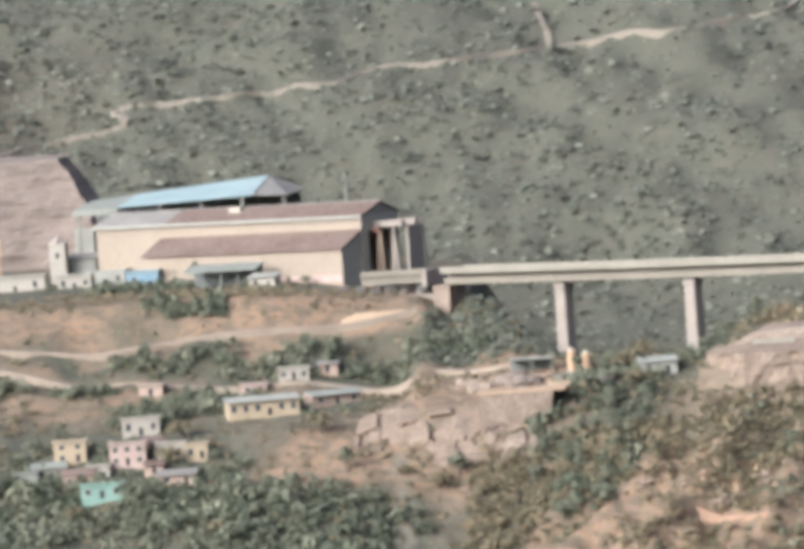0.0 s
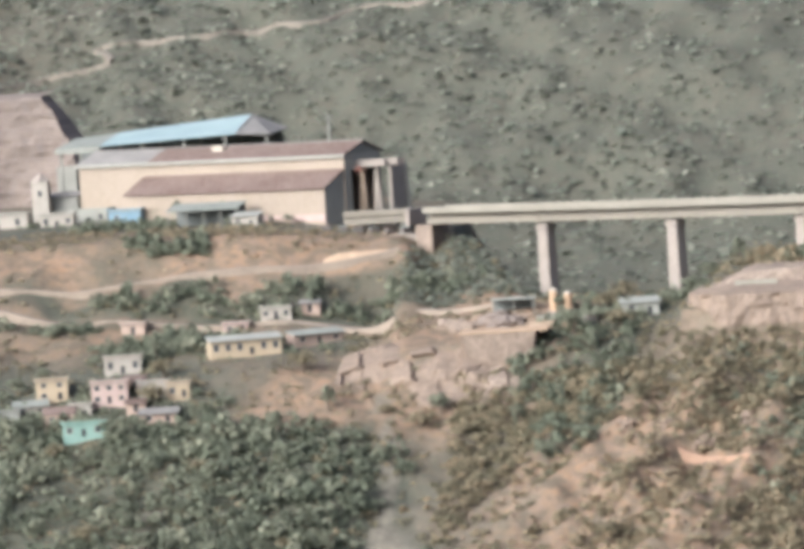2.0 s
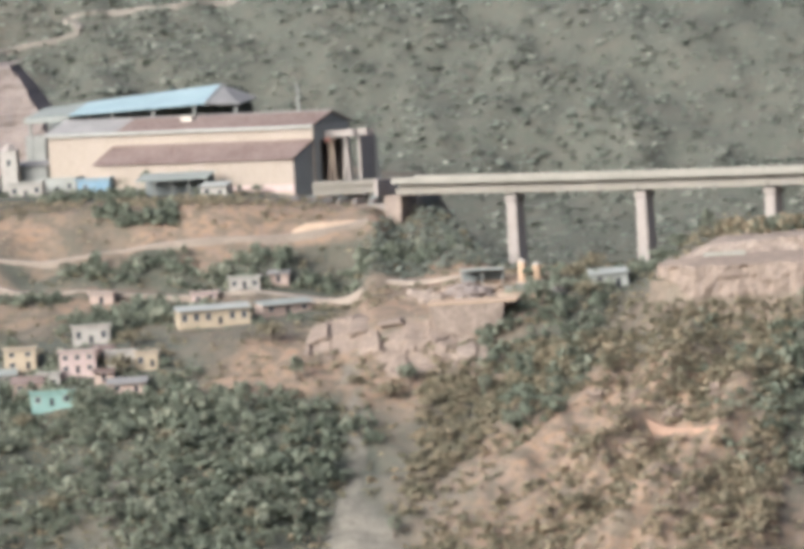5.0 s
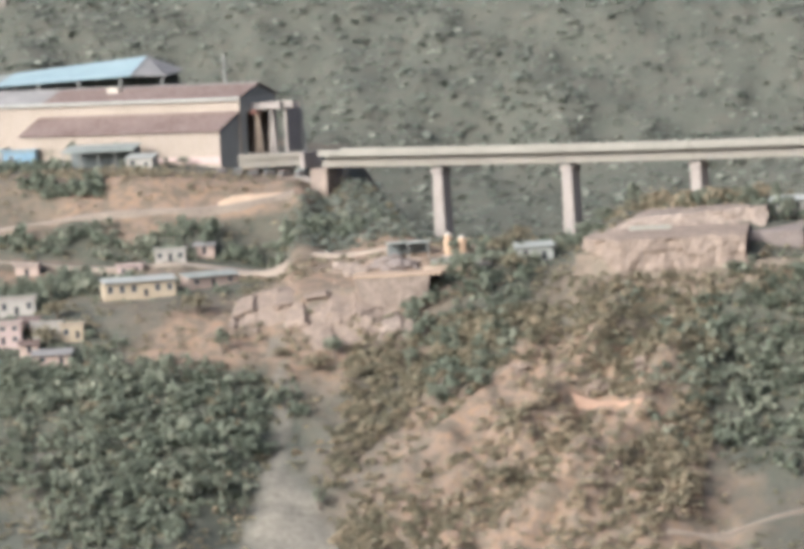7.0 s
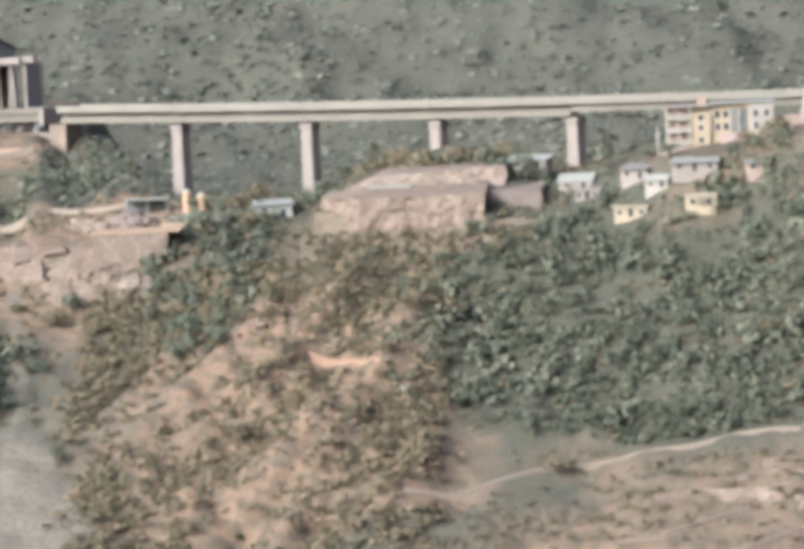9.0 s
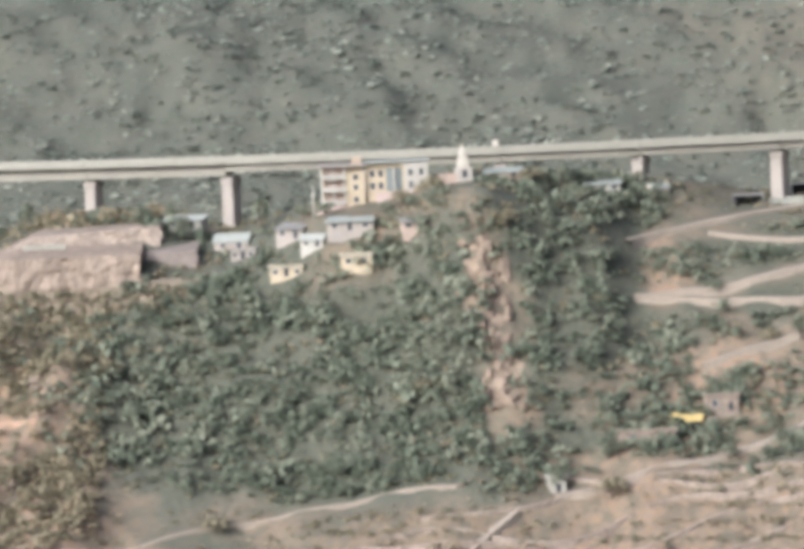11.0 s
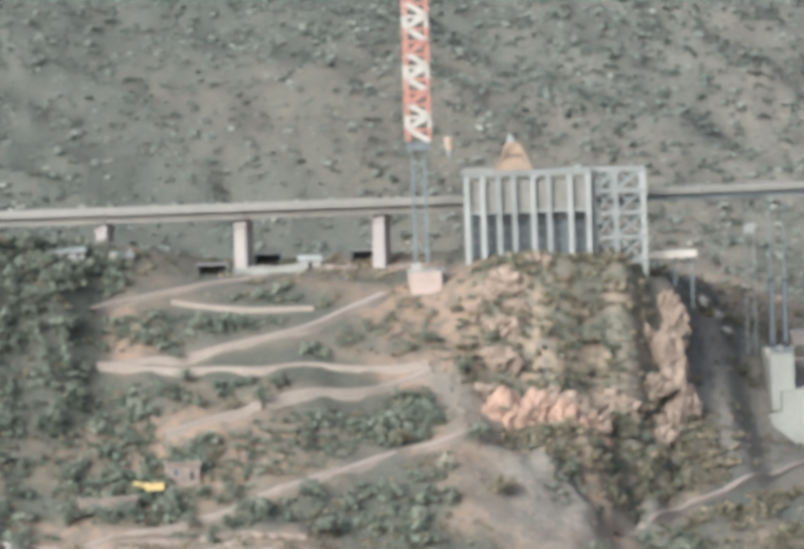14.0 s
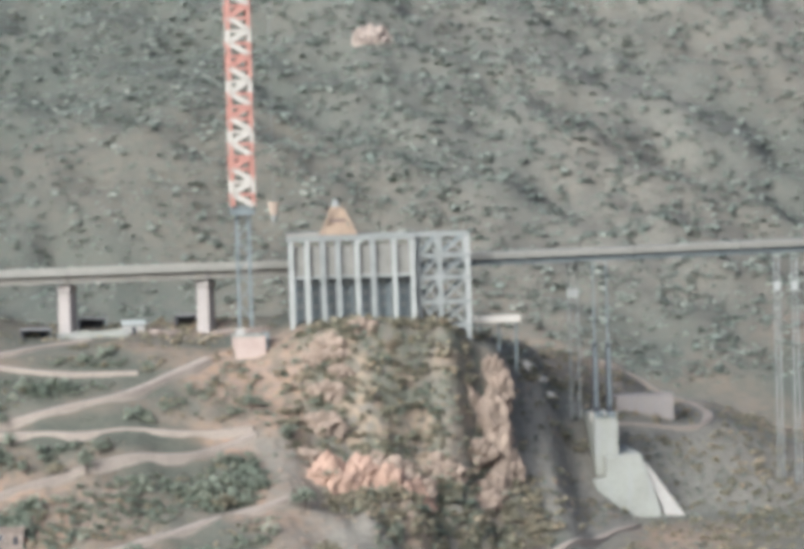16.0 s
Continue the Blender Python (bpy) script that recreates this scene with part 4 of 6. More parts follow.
gantry = thing("gantry_crane", "tall portal gantry crane with tan legs and a red trolley", "crane", -265.2, 1655, -4.0, -20)
for sx, lean in ((-2.2, 1.5), (3.2, -1.5)):
    for foot in (sx - lean * 0.6, sx + lean):
        part("leg", beam(bmesh.new(), (foot, -2, -3), (sx + lean * 0.2, -2, 15.2), 0.85), OCHRE if sx < 0 else CONCRETE, gantry)
part("bridge_girder", boxes((-4.4, 6.2, -3, -1, 15.2, 17.0)), CONCRETE, gantry)
part("bridge_girder", boxes((-4.4, 6.2, 5, 7, 15.2, 17.0)), CONCRETE, gantry)
part("trolley", boxes((-3.9, -1.8, -3.2, 0.4, 13.7, 15.18)), RED_PAINT, gantry, "red trolley")
part("shelter_wall", prism(bmesh.new(), [(3.6, -3), (8.4, -3), (7.2, 15.0), (3.6, 15.0)], 8, 8.6), PALE_STEEL, gantry, "grey side screen")
part("end_frame", boxes((-4.6, 7, 7.2, 7.9, 14.6, 16.8)), CONCRETE, gantry)
part("corner_post", boxes((6.2, 7.0, -1, 7.15, -3, 15.0)), CONCRETE, gantry)

plat = thing("loading_platform", "raised concrete loading platform at the bridge end", "platform", -252, 1618, -9.5, 10)
part("wall", boxes((-22, 12, -3, -2.2, -8, 2.2)), CONCRETE, plat)
part("slab", boxes((-22, 12, -2.2, 9, 1.0, 1.7)), CONCRETE, plat)
part("side_wall", boxes((11.2, 12, -2.2, 9, -10, 1.0)), CONCRETE, plat)
abut = thing("bridge_abutment", "stone-faced concrete abutment under the deck end", "abutment", -241, 1614, 0, -20)
part("body", prism_x(bmesh.new(), [(-6, -30), (6, -30), (5, -5.0), (-5, -5.0)], -4, 1.2), EARTH_WALL, abut)
part("back_wall", boxes((-7, -5.8, -5.4, 5.4, -5, -0.3)), CONCRETE, abut)
seg = thing("girder_segment", "pale painted girder segment waiting behind the abutment", "girder", -256, 1626, -6, -4)
part("web", boxes((-13, 9, -2.4, 2.4, 1.6, 4.0)), GIRDER, seg)
part("top_flange", boxes((-13, 9, -3.2, 3.2, 4.0, 5.4)), GIRDER, seg)
part("support", boxes((-10, -8, -2, 2, -6, 1.0)), DARK_STEEL, seg)
part("support", boxes((4, 6, -2, 2, -6, 1.0)), DARK_STEEL, seg)


def truck(label, x, y, rot, cab, bed, s=1.0, z=None):
    e = thing("lorry", label, "lorry", x, y, z, rot, "site vehicles")
    part("cab", prism(bmesh.new(), [(-3.2 * s, 0.7 * s), (-1.5 * s, 0.7 * s), (-1.5 * s, 2.9 * s), (-2.8 * s, 2.9 * s), (-3.2 * s, 1.9 * s)], -1.15 * s, 1.15 * s), cab, e)
    part("windscreen", boxes((-3.06 * s, -2.92 * s, -0.95 * s, 0.95 * s, 2.0 * s, 2.7 * s)), PANE, e)
    part("bed", prism(bmesh.new(), [(-1.3 * s, 0.9 * s), (3.4 * s, 0.9 * s), (3.7 * s, 2.5 * s), (-1.3 * s, 2.5 * s)], -1.2 * s, 1.2 * s), bed, e)
    for wx in (-2.4, 1.2, 2.5):
        for wy in (-1.0, 1.0):
            bm = frustum(bmesh.new(), -0.15, 0.15, 0.5 * s, 0.5 * s, 12)
            bm.transform(pose(wx * s, wy * s, 0.5 * s, 90))
            part("wheel", bm, DARK, e)
    return e


truck("white tipper lorry parked beside the lean-to", -303, 1652, 15, WHITE_PAINT, WHITE_PAINT, 1.2)
truck("grey tipper lorry on the platform", -266, 1638, 5, WHITE_PAINT, GREY_ROOF, 1.0)
truck("white lorry on the platform edge", -258, 1632, -10, WHITE_PAINT, PALE_ROOF, 1.0)
truck("lorry loaded with dark goods", -249, 1630, 0, ORANGE_PAINT, DARK_STEEL, 1.0)
truck("yellow tipper lorry on the field terrace", 24, 1424, 8, YELLOW_PAINT, YELLOW_PAINT, 1.15)
for k in range(7):
    x = -274 + 4.6 * k
    st = thing("steel_stack", "dark stack of steel plates on the platform", "steel stack", x, 1622 - 0.3 * k, None, 11 * k, "stacked steel")
    for j in range(3):
        part("plate", boxes((-1.6 + 0.2 * j, 1.6 - 0.1 * j, -1.2, 1.2, 0.1 + 0.6 * j, 0.55 + 0.6 * j)), DARK_STEEL if (j + k) % 2 else RUST_ROOF, st)
shed = thing("open_shed", "low open shed with a pale sheet roof", "shed", -312.5, 1643, -2.9, -6)
part("roof", prism_x(bmesh.new(), [(-5, 4.6), (5, 6.2), (5, 6.45), (-5, 4.85)], -11, 11), PALE_ROOF, shed)
part("back_wall", boxes((-10.5, 10.5, 4.2, 4.5, -1, 5.7)), DARK_STEEL, shed)
for x in (-10.5, -5.2, 0, 5.2, 10.3):
    part("post", boxes((x, x + 0.25, -4.4, -4.15, -1, 4.6)), STEEL, shed)
house("white site cabin with a sheet roof", -299, 1634, 8, 5, 3.6, WHITE_WALL, PALE_ROOF, -10, "shed", 2, 1, "site cabins", "site_cabin", category="cabin")
house("pale turquoise site cabin", -355, 1683, 12, 6, 4.0, PALE_ROOF, PALE_ROOF, -10, "flat", 3, 1, "site cabins", "site_cabin", category="cabin")
house("blue container cabin under a white roof", -341, 1668, 10, 6, 4.6, BLUE_PAINT, PALE_ROOF, -8, "flat", 2, 1, "site cabins", "site_cabin", category="cabin")
for x, w, h, m, lab in ((-398, 16, 5, YELLOW_WALL, "cream compound wall building"), (-381, 18, 4.6, WHITE_WALL, "white low store building"), (-363, 10, 4, WHITE_WALL, "small white store beside the hall")):
    house(lab + " on the terrace", x, 1672, w, 6, h, m, PALE_ROOF, 4, "flat", 3, 1, "site cabins", "store", category="store")
for x, y, h in ((-402, 1690, 16), (-391, 1685, 17), (-409, 1692, 14)):
    tw = thing("batching_tower", "orange and white concrete batching tower", "tower", x, y, None, 10, "batching plant")
    for px in (-2.4, 2.0):
        for py in (-2.2, 1.8):
            part("leg", boxes((px, px + 0.5, py, py + 0.5, -1, h * 0.55)), ORANGE_PAINT, tw)
    part("bin", boxes((-2.8, 2.9, -2.6, 2.7, h * 0.55, h * 0.86)), ORANGE_PAINT, tw)
    part("hopper", frustum(bmesh.new(), h * 0.33, h * 0.55, 0.7, 2.4, 12), WHITE_PAINT, tw)
    part("head_house", prism(bmesh.new(), [(-2.2, h * 0.86), (2.3, h * 0.86), (2.3, h), (0, h + 1.2), (-2.2, h)], -2, 2), WHITE_PAINT, tw)
tower = thing("pump_tower", "pale concrete tower house beside the hall", "tower", -371, 1688, None, 0)
part("shaft", boxes((-2.4, 2.4, -2.4, 2.4, -2, 12.5)), WHITE_WALL, tower)
part("roof", frustum(bmesh.new(), 12.5, 14.6, 3.3, 0.6, 4), CONCRETE, tower)
window_part(tower, 0, 8, 1.2, 1.8, -2.4)
house("grey shed between tower and hall", -365, 1694, 9, 7, 8, STEEL, GREY_ROOF, 0, "shed", 1, 1, name="store", category="store")


def boulder(name, label, x, y, size, stretch, mat, seed, z=None, parent=None, sub=3, category="rock", group=""):
    sub = max(sub, 4) if size > 4 else sub
    bm = bmesh.new()
    bmesh.ops.create_icosphere(bm, subdivisions=sub, radius=1.0)
    o = Vector((seed * 3.7, seed * 1.3, seed * 2.1))
    for v in bm.verts:
        n = v.co.normalized()
        r = 1 + 0.40 * noise.noise(n * 1.4 + o) + 0.34 * noise.noise(n * 3.3 + o) + 0.24 * noise.noise(n * 7 + o) + 0.12 * noise.noise(n * 15 + o)
        r = 0.95 * r + 0.05 * round(r * 5) / 5
        v.co = Vector((n.x * stretch[0], n.y * stretch[1], n.z * stretch[2])) * size * r
    ob = part(name, bm, mat, parent)
    ob.matrix_basis = pose(x, y, ground_z(x, y) if z is None else z)
    return tagged(ob, label, category, group)


# quarried rock face behind the works, cut in low benches
face = thing("rock_face", "reddish grey benched quarry face behind the works", "rock face", -400, 1760, 0, -8, kind="structure")
bm = bmesh.new()
rows = []
for k in range(41):
    z = -3 + 38.0 * k / 40
    step = math.floor(k / 5)
    row = []
    for i in range(61):
        x = -50 + (78 - 0.075 * max(0, z) ** 1.55) * i / 60
        n = noise.fractal(Vector((x * 0.09, z * 0.16, 3.0)), 1.0, 2.0, 4)
        row.append(bm.verts.new((x + 0.8 * n, 1.9 * step + 0.12 * (k % 5) + 1.7 * n + 2.0 * math.sin(x * 0.13), z + 0.5 * noise.noise(Vector((x * 0.11, step, 9.0))))))
    rows.append(row)
for a, b in zip(rows, rows[1:]):
    for i in range(60):
        bm.faces.new((a[i], a[i + 1], b[i + 1], b[i]))
ends_ = [r[-1] for r in rows]
for a, b in zip(ends_, ends_[1:]):
    va, vb = bm.verts.new((a.co.x - 1.5, 30, a.co.z)), bm.verts.new((b.co.x - 1.5, 30, b.co.z))
    bm.faces.new((a, va, vb, b))
top = [bm.verts.new((v.co.x, 30, v.co.z + 1)) for v in rows[-1]]
for i in range(60):
    bm.faces.new((rows[-1][i], rows[-1][i + 1], top[i + 1], top[i]))
part("cut_rock", bm, QUARRY, face)
part("adit", boxes((20, 26.5, -2.0, 3.5, -2, 13)), STEEL, face, "grey tall opening in the rock face")


# ---- site below the viaduct ----
for x, y, h in ((-196.9, 1522, 6.6), (-193.2, 1523, 5.2)):
    s = thing("cement_silo", "orange cement silo on a concrete base", "silo", x, y, None, 0, "cement silos")
    part("drum", frustum(bmesh.new(), 1.2, h, 1.15, 1.15, 16), ORANGE_PAINT, s)
    part("cone_top", frustum(bmesh.new(), h, h + 0.8, 1.15, 0.3, 16), WHITE_PAINT, s)
    part("base", boxes((-1.8, 1.8, -1.8, 1.8, -1, 1.2)), CONCRETE, s)
pad = thing("silo_pad", "yellowish concrete pad under the silos", "pad", -194.5, 1516, -28.6, 8)
part("upper_step", boxes((-6.5, 6.5, -3.5, 5, 0, 2.0)), PALE_CONCRETE, pad)
part("lower_step", boxes((-8.5, 7.5, -6, -3.5, -3, 0.9)), OCHRE, pad)
sh = thing("open_shed", "dark open site shed with a flat pale roof", "shed", -208.5, 1528, -26.0, 4)
part("roof", boxes((-6, 6, -3.5, 3.5, 3.7, 4.0)), PALE_ROOF, sh)
part("back_wall", boxes((-5.6, 5.6, 2.9, 3.2, -1, 3.7)), DARK_STEEL, sh)
for x in (-5.6, 0, 5.3):
    part("post", boxes((x, x + 0.3, -3.2, -2.9, -1, 3.7)), STEEL, sh)
wall = thing("earth_retaining_wall", "tan earth retaining wall at the terrace lip", "retaining wall", -208, 1493.5, -36.5, 5)
part("face", prism(bmesh.new(), [(-10.5, 7.6), (9.5, 7.6), (7.5, -2.5), (-8.0, -1.5)], -1.2, 14), EARTH_WALL, wall)
part("ledge", boxes((-10.8, 12.5, -1.5, 14.2, 7.6, 8.0)), PALE_EARTH, wall)
house("pale green cabin under the viaduct", -174, 1522, 10, 6, 3.6, PALE_ROOF, PALE_ROOF, 12, "shed", 2, 1, "site cabins", "site_cabin", category="cabin")
truck("small white lorry on the silo terrace", -186.5, 1512, 70, WHITE_PAINT, WHITE_PAINT, 0.8)
for k, (x, y) in enumerate(((-217, 1524), (-221, 1520), (-213, 1523), (-204, 1519), (-225, 1526), (-209, 1516), (-200, 1513))):
    boulder("spoil_mound", "mound of grey and pink quarry spoil", x, y, 2.6 + 0.5 * (k % 3), (1.4, 1.0, 0.7), (ROCK, EARTH_WALL, QUARRY)[k % 3], k + 2, group="spoil heaps", category="mound")


def broken_face(parent, x0, x1, stations, mat, label, seed, block=3.2, proud=1.5):
    """A jointed rock face: stations(x) gives (y, z) from foot to top; blocks stand out unevenly along the joints."""
    bm = bmesh.new()
    cols = []
    nx = int((x1 - x0) / 0.7)
    for i in range(nx + 1):
        x = x0 + (x1 - x0) * i / nx
        pts = stations(x)
        col = []
        for (ya, za), (yb, zb) in zip(pts, pts[1:]):
            for k in range(9):
                q = k / 9
                y, z = ya + (yb - ya) * q, za + (zb - za) * q
                bend = 1.4 * noise.noise(Vector((x * 0.12, z * 0.12, seed)))
                cell = noise.cell(Vector(((x + 0.35 * z + bend) / block, (z - 0.15 * x + bend) / (0.8 * block), seed)))
                fine = noise.fractal(Vector((x * 0.4, y * 0.2, z * 0.4 + seed)), 1.0, 2.0, 4)
                out = proud * (cell + 0.5 * noise.noise(Vector((x * 0.07, z * 0.09, seed + 4)))) + 0.35 * fine
                col.append(bm.verts.new((x + 0.25 * fine, y - out, z + 0.3 * out)))
        cols.append(col)
    for a, b in zip(cols, cols[1:]):
        for k in range(len(a) - 1):
            bm.faces.new((a[k], b[k], b[k + 1], a[k + 1]))
    return part("rock_face", bm, mat, parent, label)


def outcrop_line(x0, x1, yf, yt, zt):
    def stations(x):
        q = math.sin(math.pi * min(1.0, max(0.0, (x - x0) / (x1 - x0)))) ** 0.5
        foot = ground_z(x, yf)
        return [(yf + 3, foot - 3), (yf + 2, foot + 0.5), (yf + (yt - yf) * 0.45, foot + (zt - foot) * (0.25 + 0.45 * q)), (yt - 2, zt - 3.5 * (1 - q)), (yt + 9, zt + 0.2 - 4.5 * (1 - q))]
    return stations


outcrop = thing("rock_outcrop", "large pale pink jointed rock outcrop below the terrace", "rock outcrop", 0, 0, 0)
broken_face(outcrop, -252, -230, outcrop_line(-253, -229, 1486, 1507, -32.0), PINK_EARTH, "weathered rock shoulder", 3.0, 5.5, 1.3)
broken_face(outcrop, -237, -210, outcrop_line(-239, -208, 1476, 1501, -32.5), PINK_EARTH, "pale pink fresh rock face", 8.0, 7.0, 1.5)
broken_face(outcrop, -217, -197, outcrop_line(-218, -196, 1476, 1494, -37.5), EARTH_WALL, "tan rock shoulder", 5.0, 5.0, 1.2)

# slide scar in the wood below the temple
slide = thing("slide_scar", "orange landslide scar through the dark wood", "landslide", 0, 0, 0)


def slide_line(x0, x1, y0, y1):
    def stations(x):
        q = 1 - abs(2 * (x - x0) / (x1 - x0) - 1)
        return [(y, ground_z(x, y) - 1.2 + 2.4 * q ** 0.5) for y in (y0, y0 + 0.3 * (y1 - y0), y0 + 0.65 * (y1 - y0), y1)]
    return stations


broken_face(slide, -27, -15, slide_line(-27, -15, 1424, 1444), ROCK, "fresh orange rock at the foot", 12.0, 2.0, 1.0)
broken_face(slide, -33, -18, slide_line(-33, -18, 1441, 1466), ROCK, "weathered tan upper scar", 14.0, 2.8, 1.2)

# bank under the loading platform; its pale colour stands in for sun on it
lit_bank = thing("sand_bank", "bank cut below the loading platform, sunlight put in as pale colour", "bank", -259, 1596, -13.5, 14)
bm = bmesh.new()
cols = []
for i in range(31):
    x = -12 + 24 * i / 30
    h = 2.6 * min(1.0, 0.4 + 0.1 * min(i, 30 - i))
    n = 0.5 * noise.fractal(Vector((x * 0.3, 2.0, 7.0)), 1.0, 2.0, 4)
    cols.append([bm.verts.new((x, y + n, z)) for y, z in ((-2.4, -2.2), (-1.2 + 0.3 * n, 0.45 * h), (0.4, h), (2.6, h + 0.2 + 0.3 * n), (4.0, -2.2))])
for a, b in zip(cols, cols[1:]):
    for k in range(4):
        bm.faces.new((a[k], b[k], b[k + 1], a[k + 1]))
part("cut_face", bm, PALE_EARTH, lit_bank)

# ---- spur with the paved terrace ----
terr = thing("terrace_embankment", "two-tier tan earth embankment cut into the spur", "embankment", 0, 0, 0, 0)


def cut_slope(name, x0, x1, nx, profile, mat, label="", rough=0.9, turn=0.0):
    """An earth cut: profile(x) gives (y, z) stations from foot to top, filled in and roughened."""
    bm = bmesh.new()
    cols = []
    for i in range(nx + 1):
        x = x0 + (x1 - x0) * i / nx
        pts = profile(x)
        col = []
        for (ya, za), (yb, zb) in zip(pts, pts[1:]):
            for k in range(6):
                q = k / 6
                y, z = ya + (yb - ya) * q, za + (zb - za) * q
                n = noise.fractal(Vector((x * 0.22, y * 0.1, z * 0.3)), 1.0, 2.0, 5)
                col.append(bm.verts.new((x + 0.5 * rough * n + turn * (z + 22) * (i == nx), y + rough * n, z + 0.25 * rough * n)))
        col.append(bm.verts.new((x, pts[-1][0], pts[-1][1])))
        cols.append(col)
    for a, b in zip(cols, cols[1:]):
        for k in range(len(a) - 1):
            bm.faces.new((a[k], b[k], b[k + 1], a[k + 1]))
    return part(name, bm, mat, terr, label)


def taper(x):
    return 1 - blend(min(1.0, max(0.0, (x + 158) / 12)))


cut_slope("lower_cut", -158, -114, 60, lambda x: [(1479.5 + 16 * taper(x), -29.5 + 5 * taper(x)), (1482 + 15 * taper(x), -21.6), (1484 + 15 * taper(x), -21.2), (1498 + 4 * taper(x), -19.6 - 2.4 * taper(x))], PINK_EARTH, "pinkish lower earth cut", 1.5)
cut_slope("upper_cut", -158, -109.5, 70, lambda x: [(1497.5 + 4 * taper(x), -20.4 - 2.4 * taper(x)), (1500.5 + 4 * taper(x), -22.0 + 5.2 * blend(min(1.0, (x + 158) / 17)) + 1.2 * blend(max(0.0, min(1.0, (x + 141) / 30)))), (1530, -22.0 + 5.2 * blend(min(1.0, (x + 158) / 17)) + 0.6)], EARTH_WALL, "tan upper earth cut", 1.5)
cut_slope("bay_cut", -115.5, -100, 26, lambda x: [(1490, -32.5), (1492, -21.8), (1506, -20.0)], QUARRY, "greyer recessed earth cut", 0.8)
# both ends get a darker material in place of shade
part("end_wall", slab([(-114, 1479.6, -30.5), (-114, 1493, -30.5), (-114, 1497, -20.0), (-114, 1482.3, -21.5)], 0.5), QUARRY, terr, "end of the lower cut, coloured darker for its shade")
part("upper_end", slab([(-109.5, 1497.6, -21.5), (-109.5, 1530, -21.5), (-109.5, 1530, -15.6), (-109.5, 1500.6, -15.8)], 0.5), QUARRY, terr, "end of the upper cut, coloured darker for its shade")
part("kerb", boxes((-145.5, -134.5, 1494.6, 1495.3, -20.6, -18.9)), PALE_CONCRETE, terr, "pale kerb wall")
cut_slope("apron", -160, -99, 60, lambda x: [(1469.5 + 10 * taper(x), -43.5 + 6 * taper(x)), (1474 + 10 * taper(x), -37.5 + 4 * taper(x)), (1480.5 + 15 * taper(x), -28.6 + 3 * taper(x)), (1491, -28.4)], SPUR_SOIL, "scrubby apron below the cuts", 1.6)
ax = RNG.uniform(-160, -99, 520)
ay = RNG.uniform(1470, 1479, 520)
scatter("apron_bushes", ax, ay, RNG.uniform(1.0, 2.8, 520), SCRUB, "olive bushes at the foot of the earth cuts", "bushes", 30, 0.7, 14, 0.8, zs=-43.5 + (ay - 1470) * 1.42)

# ---- hamlet by the big building ----
HAMLET = "hamlet sheds"
house("long shed with a pale blue roof", -104, 1513, 10.5, 6, 2.2, WHITE_WALL, PALE_ROOF, -14, "shed", 2, 1, HAMLET, z=-17.0)
house("shed with a grey-blue sheet roof", -91, 1503, 9, 7, 2.0, CONCRETE, PALE_ROOF, -10, "gable", 2, 1, HAMLET, sink=1.5)
house("grey house with a flat concrete roof", -88, 1496, 6.5, 5, 2.3, CONCRETE, GREY_ROOF, -4, "flat", 3, 1, HAMLET, sink=1.3)
house("grey-walled house with a tilted roof", -74.5, 1491, 7.5, 6, 2.8, CONCRETE, GREY_ROOF, -22, "shed", 2, 1, HAMLET, sink=1.5)
house("house with a pale turquoise sheet roof", -59, 1481, 12, 6, 2.5, CONCRETE, PALE_ROOF, -6, "shed", 3, 1, HAMLET, sink=1.3)
house("bright yellow house with a small window", -76, 1480, 8.5, 5, 2.3, YELLOW_WALL, PALE_ROOF, -6, "flat", 3, 1, HAMLET, sink=1.3)
house("bright cream house facing the valley", -57.5, 1473, 8, 6, 2.8, YELLOW_WALL, PALE_ROOF, -6, "flat", 2, 1, HAMLET, door=False, sink=1.3)
house("small house with a rounded pale roof", -69, 1483, 6, 5, 1.8, WHITE_WALL, PALE_ROOF, -12, "gable", 2, 1, HAMLET, sink=1.3)
house("low pinkish house under the trees", -43, 1476, 6, 5, 2.2, MUD_WALL, GREY_ROOF, 10, "shed", 2, 1, HAMLET, sink=1.3)
house("low shed with a pale green sheet roof", -19.5, 1497, 10, 5, 2.4, MUD_WALL, PALE_ROOF, 6, "shed", 2, 1, HAMLET, sink=1.3)
house("low white shed among the trees", 6, 1505, 9.5, 5, 2.1, WHITE_WALL, PALE_ROOF, 4, "shed", 3, 1, HAMLET, sink=1.3)
house("small shed with a bent pale roof", 20.5, 1508, 5, 4, 2.6, MUD_WALL, PALE_ROOF, 30, "gable", 1, 1, HAMLET, sink=1.3)

flats = thing("apartment_block", "cream three-storey block with deep open balconies", "building", -59.5, 1499, -12.8, 3)
part("core", boxes((-7.6, 3.4, -2, 6, -3, 10.8)), YELLOW_WALL, flats)
part("plinth", boxes((-9.0, 4.0, -4.2, -2, -4, 0.5)), PINK_WALL, flats, "faded pink plinth")
